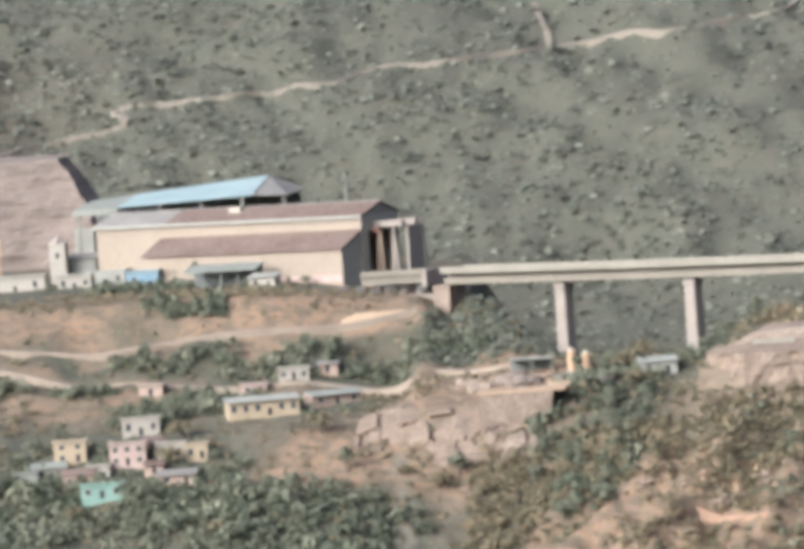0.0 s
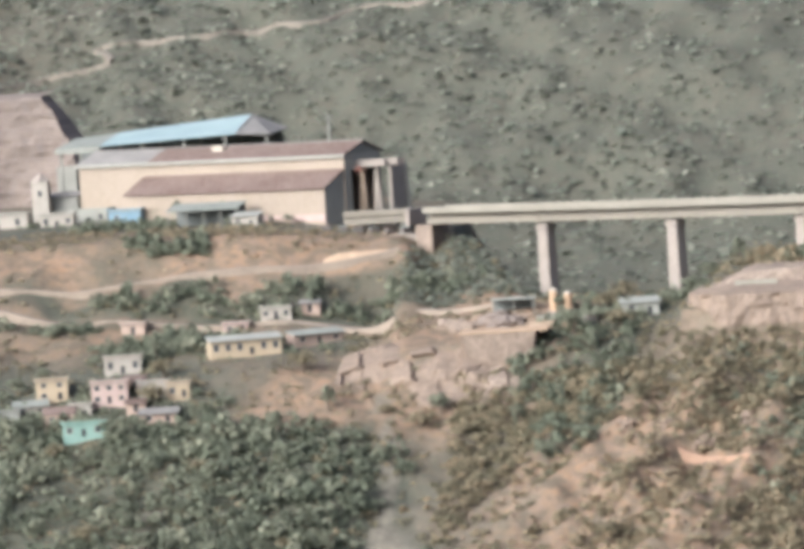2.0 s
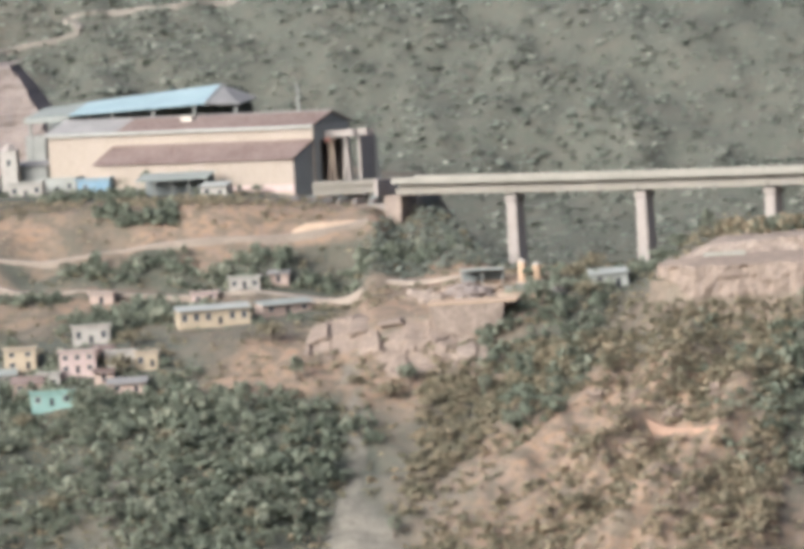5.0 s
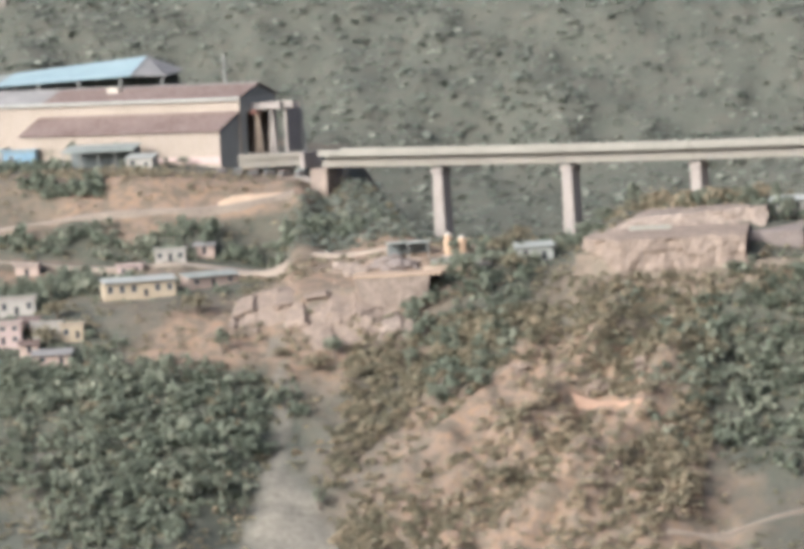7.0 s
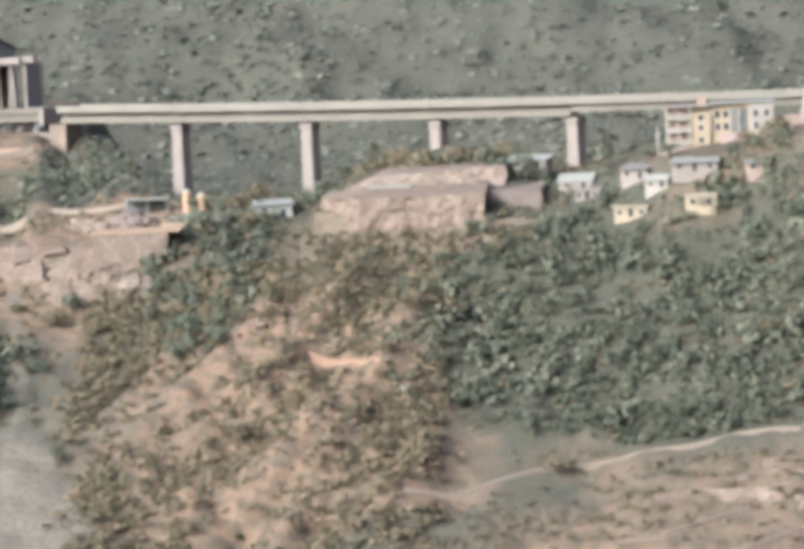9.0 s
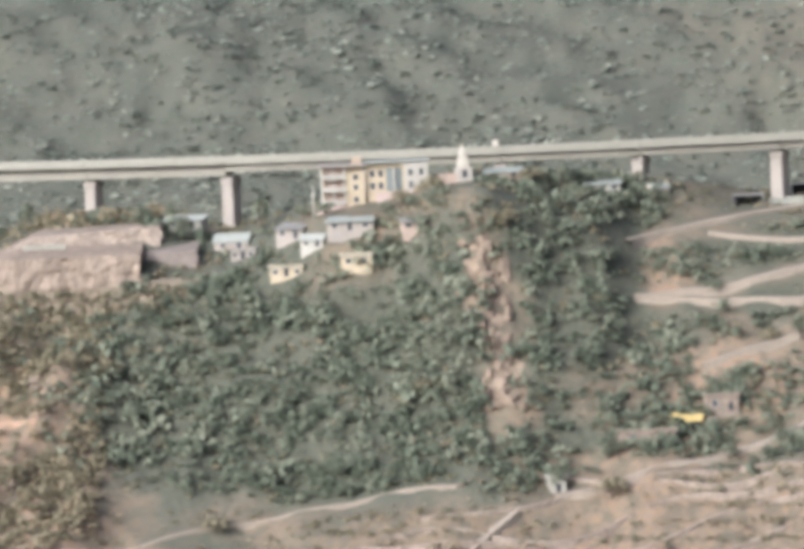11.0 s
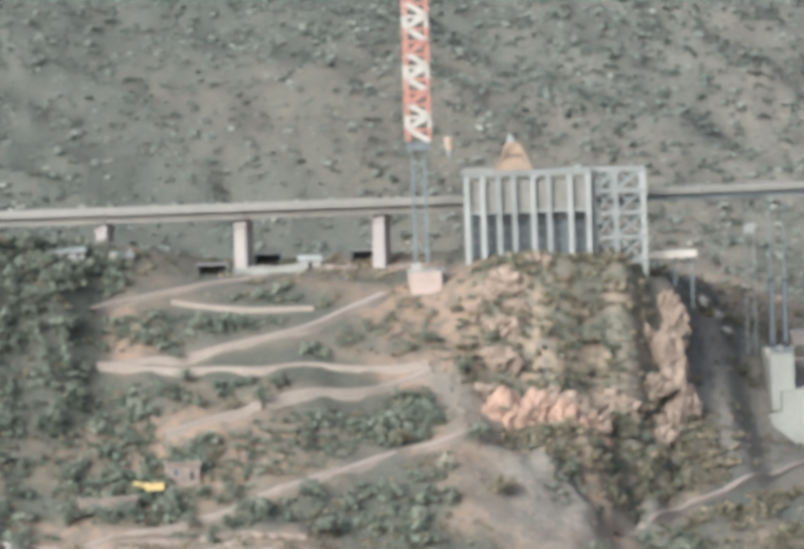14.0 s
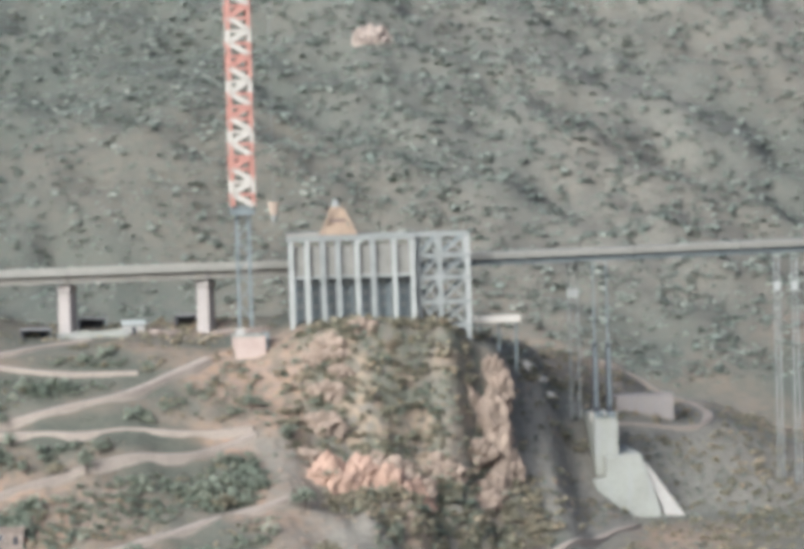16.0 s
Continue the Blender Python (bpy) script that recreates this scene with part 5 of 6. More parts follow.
for k in range(3):
    z = 0.9 + 3.3 * k
    bal = part("balcony", boxes((-7.8, -1.2, -4.0, -2.02, z, z + 0.3), (-7.8, -1.2, -4.0, -3.8, z + 0.3, z + 1.2)), WHITE_WALL, flats)
    # thin darker sheet paints the shade on the wall behind each balcony
    part("recess_shade", boxes((-7.0, -1.8, -2.06, -2.01, z + 0.5, z + 2.7)), MUD_WALL, flats, "balcony wall with its shade put in as darker colour")
    part("post", boxes((-7.8, -7.3, -4.0, -3.5, z + 1.2, z + 3.3)), WHITE_WALL, bal)
    part("post", boxes((-1.7, -1.2, -4.0, -3.5, z + 1.2, z + 3.3)), WHITE_WALL, bal)
    part("post", boxes((-4.7, -4.3, -4.0, -3.6, z + 1.2, z + 3.3)), WHITE_WALL, bal)
part("roof", boxes((-8.4, 4.0, -4.4, 6.5, 10.8, 11.2)), CONCRETE, flats)
part("water_tank", boxes((0.6, 3.0, -1, 1.5, 11.2, 13.0)), OCHRE, flats)
part("stair_wing", boxes((-0.9, 3.7, -3.4, -2.02, -2.5, 9.0)), YELLOW_WALL, flats)
for z in (1.4, 4.6, 7.2):
    window_part(flats, 1.4, z, 1.2, 1.3, -3.4)
part("gutter_post", boxes((-10.2, -9.7, -2.5, -2.0, -3, 6.0)), WHITE_WALL, flats)
flats2 = thing("guest_house", "cream two-storey wing with arched windows", "building", -46.5, 1499, -9.6, 3)
part("body", boxes((-8.9, 7.2, -1.5, 6, -3, 8.0)), YELLOW_WALL, flats2)
part("front_bay", boxes((1.2, 7.4, -2.8, -1.52, -2, 7.6)), WHITE_WALL, flats2)
# no real opening: the shaded gap is a dark sheet on the wall
part("recess_shade", boxes((-3.6, 0.6, -1.62, -1.52, 0.5, 6.6)), DARK_STEEL, flats2, "dark sheet for the shaded stair bay")
part("roof", boxes((-9.2, 7.8, -3.2, 6.4, 8.0, 8.4)), PALE_ROOF, flats2)
part("plinth", boxes((-6.5, 7.5, -3.4, -2.82, -5, 0.3)), PINK_WALL, flats2, "bare pink retaining plinth")
for z in (1.2, 4.4):
    window_part(flats2, -7.2, z, 1.2, 1.7, -1.5)
    window_part(flats2, -5.0, z, 1.2, 1.7, -1.5)
    window_part(flats2, 2.8, z, 1.1, 1.7, -2.8)
    window_part(flats2, 5.6, z, 1.1, 1.7, -2.8)
    part("pillar", boxes((-1.8, -1.2, -2.2, -1.64, z - 0.6, z + 2.4)), WHITE_WALL, flats2)

temple = thing("temple", "small white hill temple with a tapering spire", "temple", -29.8, 1492, -6.0, 10)
part("base", boxes((-2, 2, -2.9, 2, -3, 2.4)), WHITE_WALL, temple)
bm = bmesh.new()
prev = None
for k in range(9):
    r = 1.75 * (1 - (k / 8.5) ** 1.8) + 0.15
    z = 2.4 + 0.72 * k
    row = [bm.verts.new((r * c * q, r * s * q, z)) for c, s, q in ((-1, -1, 1), (0, -1, 1.18), (1, -1, 1), (1, 0, 1.18), (1, 1, 1), (0, 1, 1.18), (-1, 1, 1), (-1, 0, 1.18))]
    if prev:
        for i in range(8):
            bm.faces.new((prev[i], prev[(i + 1) % 8], row[(i + 1) % 8], row[i]))
    prev = row
bm.faces.new(prev)
bm.transform(Matrix.Diagonal((0.72, 0.72, 1.0, 1.0)))
part("spire", bm, WHITE_PAINT, temple)
part("finial", frustum(bmesh.new(), 8.1, 9.2, 0.3, 0.08, 8), OCHRE, temple)
part("porch", boxes((-6.0, -2.02, -2.0, 2.0, -3, 1.0)), MUD_WALL, temple)
# solid plate, coloured near black for the shade within
part("doorway", boxes((-0.6, 0.6, -2.96, -2.9, 0, 1.9)), DARK, temple)
sign = thing("signal_post", "small white signal box on the deck", "signal box", -21.5, deck_y(-21.5), -0.55, 0)
part("box", boxes((-0.8, 0.8, -0.6, 0.6, 1.0, 2.6)), WHITE_PAINT, sign)
part("post", boxes((-0.15, 0.15, -0.15, 0.15, 0, 1.0)), STEEL, sign)

# ---- head of the zigzag ----
for x, y, w in ((44.5, 1512, 8), (60, 1527, 7.5), (85.5, 1527, 7)):
    d = thing("open_shed", "dark open shed with a flat grey roof", "shed", x, y, None, 4, "dark sheds")
    part("roof", boxes((-w / 2, w / 2, -2.5, 2.5, 2.6, 2.9)), GREY_ROOF, d)
    # walls coloured near black to give the shade inside the shed
    part("back_wall", boxes((-w / 2 + 0.2, w / 2 - 0.2, 1.9, 2.2, -1, 2.6)), DARK, d)
    part("side_wall", boxes((-w / 2 + 0.2, -w / 2 + 0.5, -2.2, 1.9, -1, 2.6)), DARK, d)
    part("post", boxes((w / 2 - 0.5, w / 2 - 0.2, -2.2, -1.9, -1, 2.6)), DARK_STEEL, d)
for k, x in enumerate((52, 57, 62, 66.5)):
    w = part("wall_block", boxes((-2.4, 2.4, -0.5, 0.5, -2, 1.7 + 0.3 * (k % 2))), PALE_CONCRETE)
    w.matrix_basis = pose(x, 1514 + 0.35 * k, ground_z(x, 1514 + 0.35 * k), 0, 0, 6)
    tagged(w, "pale concrete parapet block beside the track", "wall", "parapet blocks")
house("white tent-like store on the crest", 70.5, 1520, 5.5, 4, 2.6, WHITE_WALL, PALE_ROOF, 5, "gable", 1, 1, name="store", category="store")
for k, x in enumerate((76, 80, 94.5, 101, 105)):
    boulder("rubble_mound", "pale mound of broken stone on the crest", x, 1517 - 0.2 * k, 2.0, (1.5, 1.0, 0.6), EARTH_WALL, 40 + k, group="rubble mounds", category="mound")
winch = thing("winch_house", "cream block-like winch house on the crest", "winch house", 99.8, 1500, -24.6, 3)
part("body", boxes((-4, 4, -3, 4, -3, 6.4)), MUD_WALL, winch)
part("roof", boxes((-4.3, 3.0, -3.2, 4.3, 6.4, 6.9)), PALE_CONCRETE, winch)
part("head", boxes((-3.6, -1.4, -2.6, 0, 6.9, 8.6)), WHITE_WALL, winch)
part("step", boxes((-1.6, 2.2, -4.6, -3.02, -3, -0.4)), OCHRE, winch)
part("side_screen", boxes((4.02, 5.2, -1.5, 4, -3, 7.2)), DARK_STEEL, winch)

# ---- cable crane mast ----
mast = thing("crane_mast", "tall red and white lattice mast of a cable crane", "crane", 99.4, 1506, 0, 2)
HW, CELL = 2.7, 3.3
for k in range(25):
    z0 = 15.8 + CELL * k
    z1 = z0 + CELL
    paint = WHITE_PAINT if k % 4 == 1 else RED_PAINT
    s = 1 if k % 2 else -1
    diag = RED_PAINT if k % 4 == 3 else WHITE_PAINT
    for sx in (-HW, HW):
        for sy in (-HW, HW):
            part("chord", beam(bmesh.new(), (sx, sy, z0), (sx, sy, z1 - 0.01), 1.05), paint, mast)
        part("rail", beam(bmesh.new(), (sx, -HW, z1 - 0.3), (sx, HW, z1 - 0.3), 0.8), paint, mast)
        part("brace", beam(bmesh.new(), (sx, -HW * s, z0), (sx, HW * s, z1), 1.1), diag, mast)
    for sy in (-HW, HW):
        part("rail", beam(bmesh.new(), (-HW, sy, z1 - 0.3), (HW, sy, z1 - 0.3), 0.8), paint, mast)
        part("brace", beam(bmesh.new(), (-HW * s, sy, z0), (HW * s, sy, z1), 1.35), diag, mast)
for sx in (-1.6, 1.6):
    part("lower_leg", boxes((sx - 0.38, sx + 0.38, -0.4, 0.4, -16, 15.8)), DARK_STEEL, mast, "slim grey lower leg")
bm = bmesh.new()
for k in range(7):
    beam(bm, (-1.6 if k % 2 else 1.6, 0, -14 + 4.2 * k), (1.6 if k % 2 else -1.6, 0, -14 + 4.2 * (k + 1)), 0.3)
part("lower_bracing", bm, DARK_STEEL, mast)
part("collar", boxes((-3.0, 3.0, -2.0, 2.0, 13.4, 15.8)), DARK_STEEL, mast)
hook = thing("crane_bucket", "yellowish concrete bucket hanging from the cable crane", "bucket", 107.6, 1505, 11.8)
part("bucket", frustum(bmesh.new(), 1.4, 4.8, 0.9, 1.5, 12), OCHRE, hook)
part("spout", frustum(bmesh.new(), -0.6, 1.4, 0.5, 0.9, 10), STEEL, hook)
part("rope", frustum(bmesh.new(), 4.8, 110, 0.07, 0.07, 6), STEEL, hook)

# ---- arch springing frame ----
fr = thing("steel_frame_tower", "grey steel column frame above the cliff for the arch", "steel frame", 111.4, 1508, 0, -2)
FW, TOP = 32.6, 6.6
cols = [0, 4.2, 8.4, 12.4, 17.4, 21.6, 27.2, 32.0]
for k, x in enumerate(cols):
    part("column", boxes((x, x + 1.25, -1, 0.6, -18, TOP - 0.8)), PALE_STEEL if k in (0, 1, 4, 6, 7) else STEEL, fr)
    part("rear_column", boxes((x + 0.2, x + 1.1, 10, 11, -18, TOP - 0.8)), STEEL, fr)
for k in range(len(cols) - 1):
    a, b = cols[k] + 1.3, cols[k + 1] - 0.05
    part("panel", boxes((a, b, 0.2, 0.4, -3.4, TOP - 2.2)), PANEL, fr, "dull tan infill panel")
    # dark sheet stands in for the shaded open gap between the columns
    part("shade_sheet", boxes((a + 0.2, b - 0.2, 3.2, 3.5, -18, -4.2)), DARK_STEEL, fr)
    for z in (-11.6, -8.2, -5.6):
        bm = frustum(bmesh.new(), -0.15, 0.15, 0.75, 0.75, 12)
        bm.transform(pose((a + b) / 2, 3.0, z, 90))
        part("porthole", bm, STEEL, fr)
part("top_beam", boxes((-0.5, 33.4, -1.2, 0.8, TOP - 0.78, TOP + 0.5)), STEEL, fr)
part("rear_beam", boxes((-0.5, 33.4, 9.8, 11.2, TOP - 0.78, TOP + 0.5)), STEEL, fr)
part("deck_panel", boxes((-0.6, 8.2, -1.4, 11.4, TOP + 0.52, TOP + 1.4)), RAIL, fr, "white decking panel")
part("sill_beam", boxes((1.3, 31.9, -0.6, 0.1, -4.1, -3.45)), STEEL, fr)
tr = thing("trussed_tower", "grey cross-braced steel tower beside the column frame", "steel tower", 145.2, 1509, 0, -2)
for x in (0.0, 5.6, 13.0):
    for y in (-0.8, 9.2):
        part("column", boxes((x, x + 1.2, y, y + 1.2, -23, TOP)), PALE_STEEL if x > 12 else STEEL, tr)
for z in (-18.2, -11.8, -5.4, 0.4, 6.0):
    part("rail", boxes((-0.4, 14.4, -0.9, 0.3, z, z + 0.95)), STEEL, tr)
    part("rail", boxes((-0.4, 14.4, 9.2, 10.2, z, z + 0.95)), STEEL, tr)
for z0, z1 in ((-17.2, -11.8), (-10.8, -5.4), (-4.4, 0.4), (1.4, 6.0)):
    for x0, x1 in ((1.2, 5.6), (6.8, 13.0)):
        part("brace", beam(bmesh.new(), (x0, -0.4, z0), (x1, -0.4, z1), 0.5), STEEL, tr)
        part("brace", beam(bmesh.new(), (x1, 0.4, z0), (x0, 0.4, z1), 0.5), STEEL, tr)
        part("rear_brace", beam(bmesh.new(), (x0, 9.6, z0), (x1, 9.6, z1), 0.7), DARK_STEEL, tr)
der = thing("derrick", "ochre sheeted derrick head on top of the frame", "derrick", 124.4, 1511, 7.3, 0)
part("skirt", prism(bmesh.new(), [(-4.6, 0), (5.4, 0), (5.0, 1.0), (3.2, 2.2), (-2.6, 2.2), (-4.2, 0.9)], -3, 3), DERRICK, der)
part("body", prism(bmesh.new(), [(-2.6, 2.2), (2.8, 2.2), (2.2, 4.6), (2.5, 6.4), (0.9, 7.4), (-1.2, 7.2), (-2.2, 5.6), (-1.9, 3.8)], -2, 2), DERRICK, der)
part("cross_arm", boxes((-2.9, 2.4, -2.3, -2.02, 3.4, 4.1)), RUST_ROOF, der)
part("head", frustum(bmesh.new(), 7.3, 9.2, 1.2, 0.8, 8), STEEL, der)
part("leg", beam(bmesh.new(), (-4.4, -2.6, 0), (-1.4, -2.2, 6.0), 0.8), DERRICK, der)
part("leg", beam(bmesh.new(), (4.9, -2.6, 0), (1.8, -2.2, 6.6), 0.8), DERRICK, der)
sl = thing("white_walkway", "white roofed walkway slab beside the tower", "walkway", 166.2, 1516, -17.6, -2)
part("slab", boxes((-5.5, 7.0, -2, 3, 0, 1.8)), WHITE_PAINT, sl)
# added supports; dark colour stands in for the shade under the slab
for x in (-4, 1, 5.6):
    part("support", boxes((x, x + 0.5, 0.4, 2, -14, 0)), DARK_STEEL, sl)

# ---- deck beyond the frame ----
deck2 = thing("bridge_deck", "long thin bridge deck running on beyond the frame", "bridge", 0, 0, 0)
xs = [112.2, 146, 176, 206, 236, 266, 300, 340]
for a, b in zip(xs, xs[1:]):
    sweep("deck_edge", a + 0.1, b - 0.1, rect(-4.6, 4.6, -1.3, 0.35), RAIL, deck2)
    sweep("girder", a + 0.1, b - 0.1, rect(-3.4, 3.4, -3.0, -1.3), DARK_STEEL, deck2)
for x, y, z0, w, lab in ((190.5, 1541, -46, 1.2, "slim pale steel trestle under the deck"), (246.3, 1541, -84, 0.7, "tall slim grey trestle under the deck"), (251.2, 1541, -84, 0.7, "tall slim grey trestle under the deck")):
    t = thing("steel_trestle", lab, "trestle", x, y, 0, 0)
    for sx in (-w, w):
        part("leg", boxes((sx - 0.15, sx + 0.15, -0.25, 0.25, z0, -3.0)), STEEL, t)
    n = 6
    for k in range(n):
        za, zb = z0 + (-3.0 - z0) * k / n, z0 + (-3.0 - z0) * (k + 1) / n
        part("brace", beam(bmesh.new(), (-w, 0, za), (w, 0, zb), 0.14), STEEL, t)
    part("head", boxes((-w - 0.3, w + 0.3, -0.6, 0.6, -13, -10.5)), PALE_STEEL, t)
for x in (194.8, 198.4):
    t = thing("steel_pylon", "dark grey steel pylon on its foundation", "pylon", x, 1531, 0, 0, "steel pylons")
    part("shaft", prism(bmesh.new(), [(-0.9, -44), (0.9, -44), (0.55, -25), (-0.55, -25)], -1, 1), DARK, t)
    part("stiffener", boxes((-0.3, 0.3, -1.25, -1.02, -42, -26)), DARK_STEEL, t)
    part("upper_shaft", prism(bmesh.new(), [(-0.25, -25), (0.25, -25), (0.14, -3.0), (-0.14, -3.0)], -0.2, 0.2), DARK_STEEL, t)
    part("shoe", boxes((-1.7, 1.7, -1.8, 1.8, -46, -43.6)), WHITE_PAINT, t)
found = thing("arch_foundation", "huge pale stepped concrete arch foundation", "foundation", 0, 0, 0, 0)
part("pedestal", boxes((193.4, 199.6, 1524, 1550, -60, -44.4)), PALE_CONCRETE, found)
part("block", prism(bmesh.new(), [(195.7, -54.8), (204.7, -54.0), (209.5, -67.7), (212.0, -84.0), (199.5, -86.0), (192.1, -60.9), (195.4, -60.2)], 1518, 1552), PALE_CONCRETE, found)
part("side_ramp", prism(bmesh.new(), [(205.4, -57.0), (206.6, -57.0), (218, -73), (218, -84), (212.6, -84), (210.2, -68)], 1519, 1548), WHITE_WALL, found)
for px in (193.7, 196.9):
    part("anchor_block", boxes((px, px + 2.2, 1523.2, 1527, -44.38, -43.3)), DARK_STEEL, found, "dark steel anchor block")
for x, y, s in ((178, 1545, 2.2), (181, 1541, 1.8), (183, 1538, 1.6)):
    boulder("white_tank", "rounded white site tank on the gorge edge", x, y, s, (1, 1, 0.9), WHITE_PAINT, int(s * 10), group="tanks", category="tank", sub=2)
ret = thing("gorge_retaining_wall", "long grey retaining wall on the far bench", "retaining wall", 213, 1567, -51, 3)
part("wall", boxes((-8, 8, 0, 8, -4, 8.6)), CONCRETE, ret)
part("coping", boxes((-8.2, 8.2, -0.2, 8.2, 8.6, 9.0)), CONCRETE, ret)

# ---- sheds at the valley floor ----
for x, y, w, m, lab in ((111, 1388, 15, BLUE_ROOF, "long low shed with a pale blue roof"), (127, 1392, 17, RED_ROOF, "long low shed with a red roof"), (79, 1377, 14, PALE_ROOF, "low pale shed")):
    house(lab + " on the valley floor", x, y, w, 7, 3.0, CONCRETE, m, 8, "shed", 4, 1, "valley sheds", "shed", category="shed")
house("tiny white hut on the field terrace", -8.8, 1402, 4, 4, 3.6, WHITE_WALL, WHITE_WALL, 15, "flat", 1, 1, name="hut", category="hut")
house("low tan wall house on the terrace", 14, 1418, 14, 4, 2.4, EARTH_WALL, EARTH_WALL, 6, "flat", 2, 1, name="hut", category="hut")
house("ruined stone house on the dry slope", 33, 1428, 8, 6, 3.8, EARTH_WALL, EARTH_WALL, 6, "flat", 2, 1, name="ruin", category="house")

# ---- cliffs ----
for k, (x, y, z, s, st) in enumerate(((116, 1457, -54, 7.5, (0.8, 0.5, 0.95)), (124, 1459, -55, 7.0, (0.75, 0.5, 0.9)), (132, 1458, -57, 6.5, (0.8, 0.5, 0.95)), (138, 1462, -60, 6, (0.8, 0.5, 0.8)))):
    boulder("orange_crag", "bare orange rock cliff under the knoll", x, y, s, st, ORANGE_ROCK, k + 60, z, sub=4, group="orange cliffs", category="crag")
RIB = [(163.5, 1499.5, -31, 4.5), (164, 1498, -36, 6), (162, 1494, -45, 8), (163, 1489, -56, 8), (161, 1484, -67, 8), (156, 1493, -40, 6)]
crag_rng = random.Random(21)
for k in range(22):
    x = crag_rng.uniform(111, 158)
    y = crag_rng.uniform(1462, 1490)
    RIB.append((x, y, ground_z(x, y) - 0.5, crag_rng.uniform(2.5, 5.5)))
for k, (x, y, z, s) in enumerate(RIB):
    flat = (0.75, 0.45, 1.15) if k < 6 else (1.1, 0.7, 0.8)
    boulder("rock_crag", "weathered tan rock rib on the knoll", x, y + (2.5 if k < 6 else 1.0), s, flat, ROCK, k + 80, z, sub=4, group="rock ribs", category="crag")
for k, (x, y, s) in enumerate(((-158, 1452, 5), (-150, 1446, 5), (-138, 1448, 5), (-172, 1460, 4.5))):
    boulder("rock_rib", "reddish eroded rock rib on the slope", x, y + 1.5, s, (0.8, 1.0, 0.5), PINK_EARTH, k + 100, ground_z(x, y) - 0.33 * s, group="eroded ribs")
bare = boulder("bare_scar", "pale bare rock scar high on the mountain", 181, 2021.5, 6, (1.1, 0.6, 0.8), EARTH_WALL, 120)

# gardens and hedges round the houses
home_rng = np.random.default_rng(31)
hx, hy = [], []
for x, y, w, d in HOMES:
    for _ in range(14):
        side = home_rng.random()
        if side < 0.6:
            hx.append(x + home_rng.uniform(-0.75, 0.75) * w), hy.append(y - 0.5 * d - home_rng.uniform(2.4, 5.0))
        else:
            hx.append(x + math.copysign(0.5 * w + home_rng.uniform(1.6, 3.2), home_rng.random() - 0.5)), hy.append(y + home_rng.uniform(-0.6, 1.2) * d)
hx, hy = np.array(hx), np.array(hy)
free = np.ones(len(hx), bool)
for x, y, w, d in HOMES:
    free &= ~((abs(hx - x) < 0.5 * w + 1.2) & (abs(hy - y) < 0.5 * d + 1.6))
hx, hy = hx[free], hy[free]
scatter("garden_bushes", hx, hy, home_rng.uniform(0.9, 2.3, len(hx)), LEAF, "green garden bushes and hedges round the houses", "bushes", 34, 0.7, 15, 0.95)
ux, uy = home_rng.uniform(-246, -202, 900), home_rng.uniform(1556, 1612, 900)
ok = kept_open(ux, uy) < 0.5
ux, uy = ux[ok], uy[ok]
scatter("abutment_scrub", ux, uy, home_rng.uniform(1.0, 3.0, len(ux)), FAR_SCRUB, "grey-green scrub on the slope below the abutment", "scrub", 26, 0.6, 18, 0.8)
vx, vy = np.concatenate([home_rng.uniform(-352, -322, 60), home_rng.uniform(-328, -303, 70)]), np.concatenate([home_rng.uniform(1640, 1652, 60), home_rng.uniform(1592, 1600, 70)])
scatter("terrace_bushes", vx, vy, home_rng.uniform(1.6, 4.2, len(vx)), LEAF, "tall green bushes on the bank below the hall", "bushes", 36, 0.6, 19, 1.0)
cx_, cy_ = home_rng.uniform(-146, -110, 46), home_rng.uniform(1527, 1533, 46)
scatter("crest_bushes", cx_, cy_, home_rng.uniform(3.0, 5.6, 46), SCRUB, "tall pale olive bushes on the crest behind the earth cuts", "bushes", 60, 0.65, 20, 1.0, leaf=0.15, pale=1.0)
tx2, ty2 = scrub_places(900, -380, -250, 1596, 1645, lambda x, y: np.clip(0.35 + 1.2 * fbm(x, y, 14, 3, 57), 0, 1))
scatter("terrace_scrub", tx2, ty2, home_rng.uniform(0.7, 2.0, len(tx2)), SCRUB, "dry bushes on the bank below the hall", "scrub", 24, 0.7, 16, 0.8)

# loose stones on scree and cut banks
qx, qy = scrub_places(3600, -250, 200, 1345, 1540, lambda x, y: np.clip(inside(GREY, x, y) * 0.8 + 0.5 * (inside(BARE, x, y) > 0.7), 0, 1))
def stone_litter(name, xs, ys, sizes, mat, label, category, seed):
    """Angular stones lying on the ground."""
    rng = np.random.default_rng(seed)
    bm = bmesh.new()
    bmesh.ops.create_icosphere(bm, subdivisions=1, radius=1.0)
    ball, tri = np.array([v.co for v in bm.verts]), np.array([[v.index for v in f.verts] for f in bm.faces])
    bm.free()
    n, m = len(xs), len(ball)
    v = ball[None] * rng.uniform(0.55, 1.1, (n, m, 1)) * (sizes[:, None] * rng.uniform(0.35, 0.6, (n, 3)))[:, None, :]
    v = v + np.stack([xs, ys, height(xs, ys)], 1)[:, None, :]
    me = bpy.data.meshes.new(name)
    me.from_pydata(v.reshape(-1, 3).tolist(), [], (tri[None] + (np.arange(n) * m)[:, None, None]).reshape(-1, 3).tolist())
    me.materials.append(mat)
    return tagged(new(name, me), label, category, kind="stuff")


stone_litter("loose_rock", qx, qy, RNG.uniform(0.5, 1.8, len(qx)), ROCK, "loose broken rock on the scree slopes", "rocks", 9)


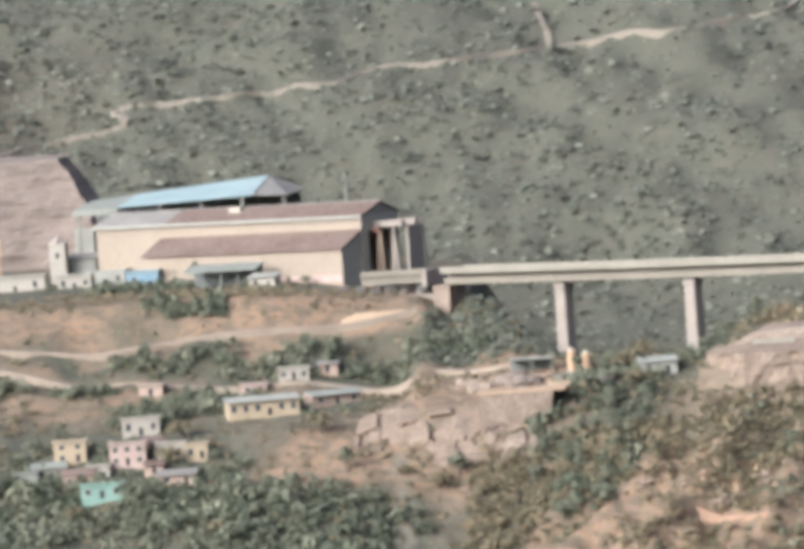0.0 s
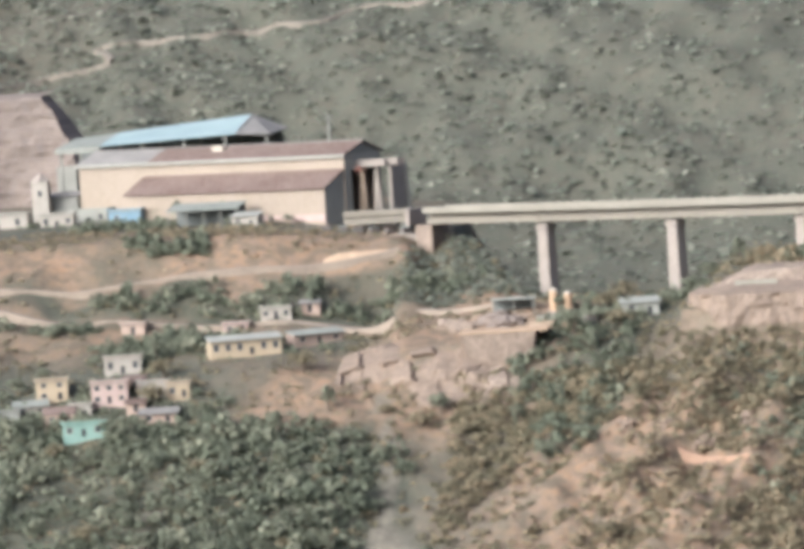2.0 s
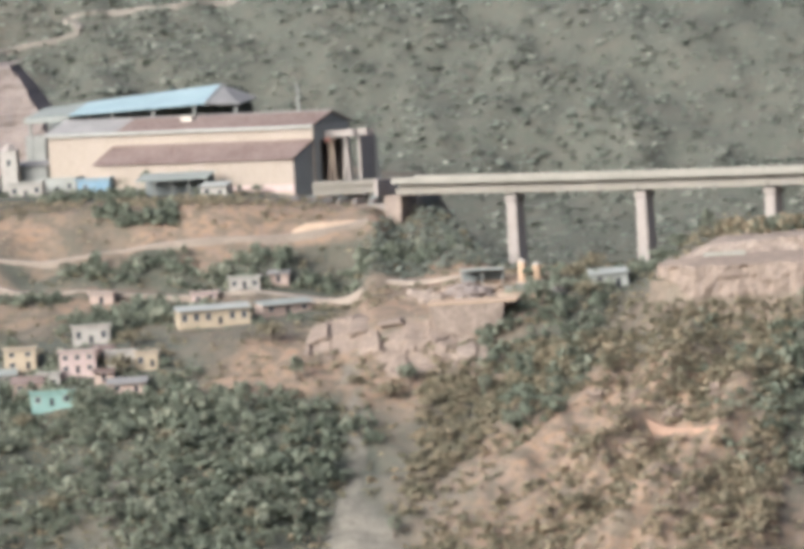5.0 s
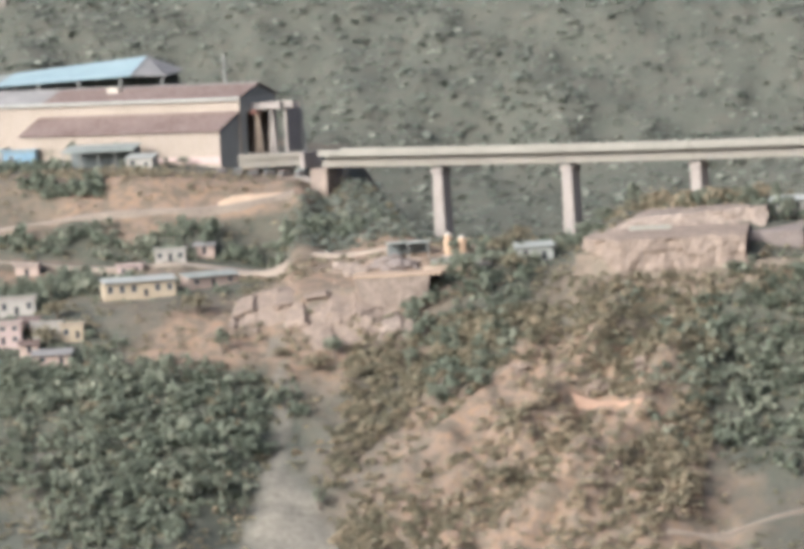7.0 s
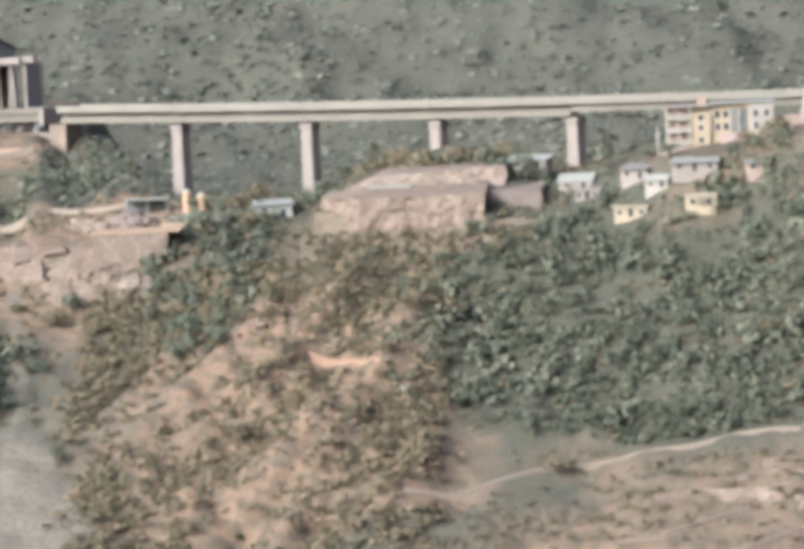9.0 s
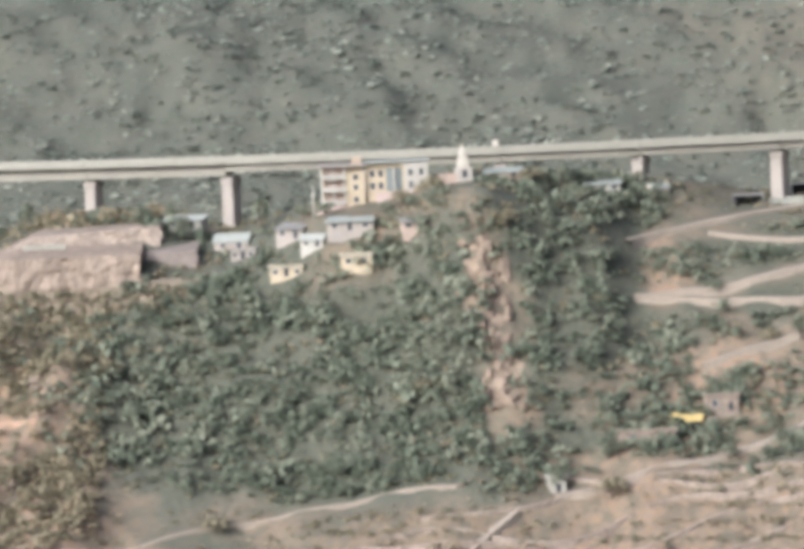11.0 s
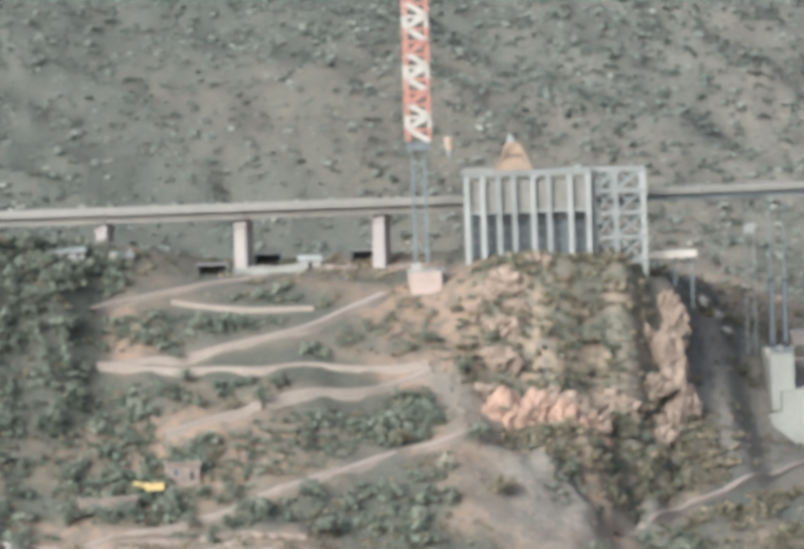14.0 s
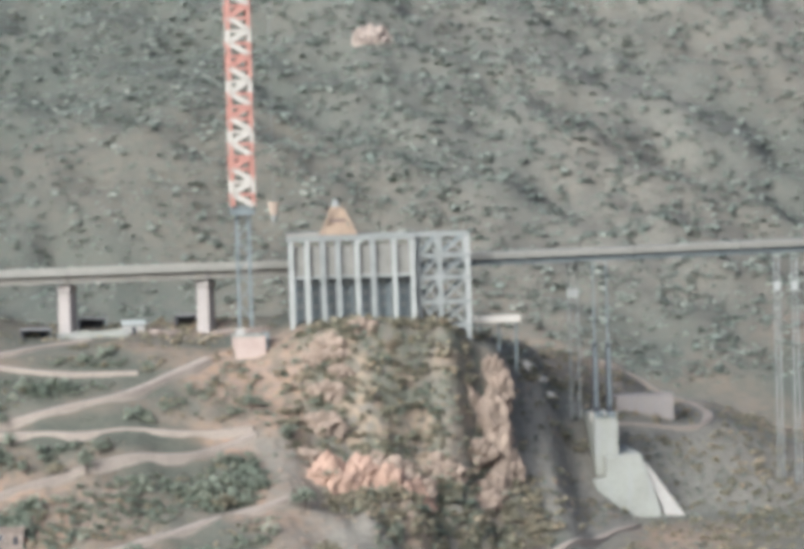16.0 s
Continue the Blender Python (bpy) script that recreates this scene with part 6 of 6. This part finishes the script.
# ---- single trees ----
def tree(label, x, y, h, r, seed, mat):
    rng = random.Random(seed)
    e = thing("tree", label, "tree", x, y, None, rng.uniform(0, 360), "scattered trees")
    bm = bmesh.new()
    frustum(bm, -0.6, h * 0.5, 0.05 * h, 0.03 * h, 8, 0, 0, 0.04 * h, 0.0)
    for k in range(5):
        a = k * 1.26 + rng.uniform(-0.3, 0.3)
        beam(bm, (0.03 * h, 0, h * (0.32 + 0.03 * k)), (r * 0.7 * math.cos(a), r * 0.7 * math.sin(a), h * rng.uniform(0.6, 0.8)), 0.025 * h)
    part("trunk", bm, BARK, e)
    leaves = np.random.default_rng(seed)
    heap = leaf_heap(260, 0.55, 1.0, leaves, 0.11) * np.array([1.25 * r, 1.25 * r, 0.62 * h]) + np.array([0, 0, 0.32 * h])
    me = leaf_mesh("crown", heap, np.repeat(leaves.uniform(0, 0.6, 260), 4), mat)
    c = new("crown", me)
    c.parent = e
    return e


pool = [tree("leafy green tree with an open rounded crown", -331, 1668, 6.5, 3.6, 1, LEAF), tree("dark narrow tree with a dense crown", -323, 1652, 8.5, 2.4, 2, LEAF),
        tree("olive-green spreading tree on the slope", -300, 1500, 6.0, 4.0, 3, SCRUB), tree("bright green tree beside the houses", -303, 1460, 7.0, 3.8, 4, LEAF)]
SPOTS = [(-134, 1530), (-128, 1528), (-122, 1530), (-141, 1531), (-147, 1528), (-116, 1524), (-156, 1534), (-160, 1530), (-179, 1530), (-183, 1524), (-108, 1519),
         (-72, 1497), (-66, 1488), (-50, 1484), (-46, 1487), (-38, 1484), (-84, 1508), (-105, 1506), (-340, 1500), (-342, 1488), (-300, 1483), (-262, 1500),
         (-305, 1518), (-322, 1518), (-335, 1510), (-296, 1530), (-285, 1535), (-345, 1470), (-310, 1652), (-288, 1640), (-190, 1505), (-184, 1500), (-178, 1510), (-12, 1494), (-4, 1498), (2, 1492), (12, 1500)]
more = np.random.default_rng(12)
for k in range(70):
    SPOTS.append((float(more.uniform(-350, 160)), float(more.uniform(1390, 1480))))
for k, (x, y) in enumerate(SPOTS):
    src = pool[(k * 7 + k // 3) % 4]
    c = copy_thing(src, pose(x, y, ground_z(x, y) - 0.3, 0, 0, 37 * k))
    s = 0.6 + 0.55 * hash2(k, 3, 5)
    c.scale = (s, s, s * (0.85 + 0.3 * hash2(k, 7, 9)))
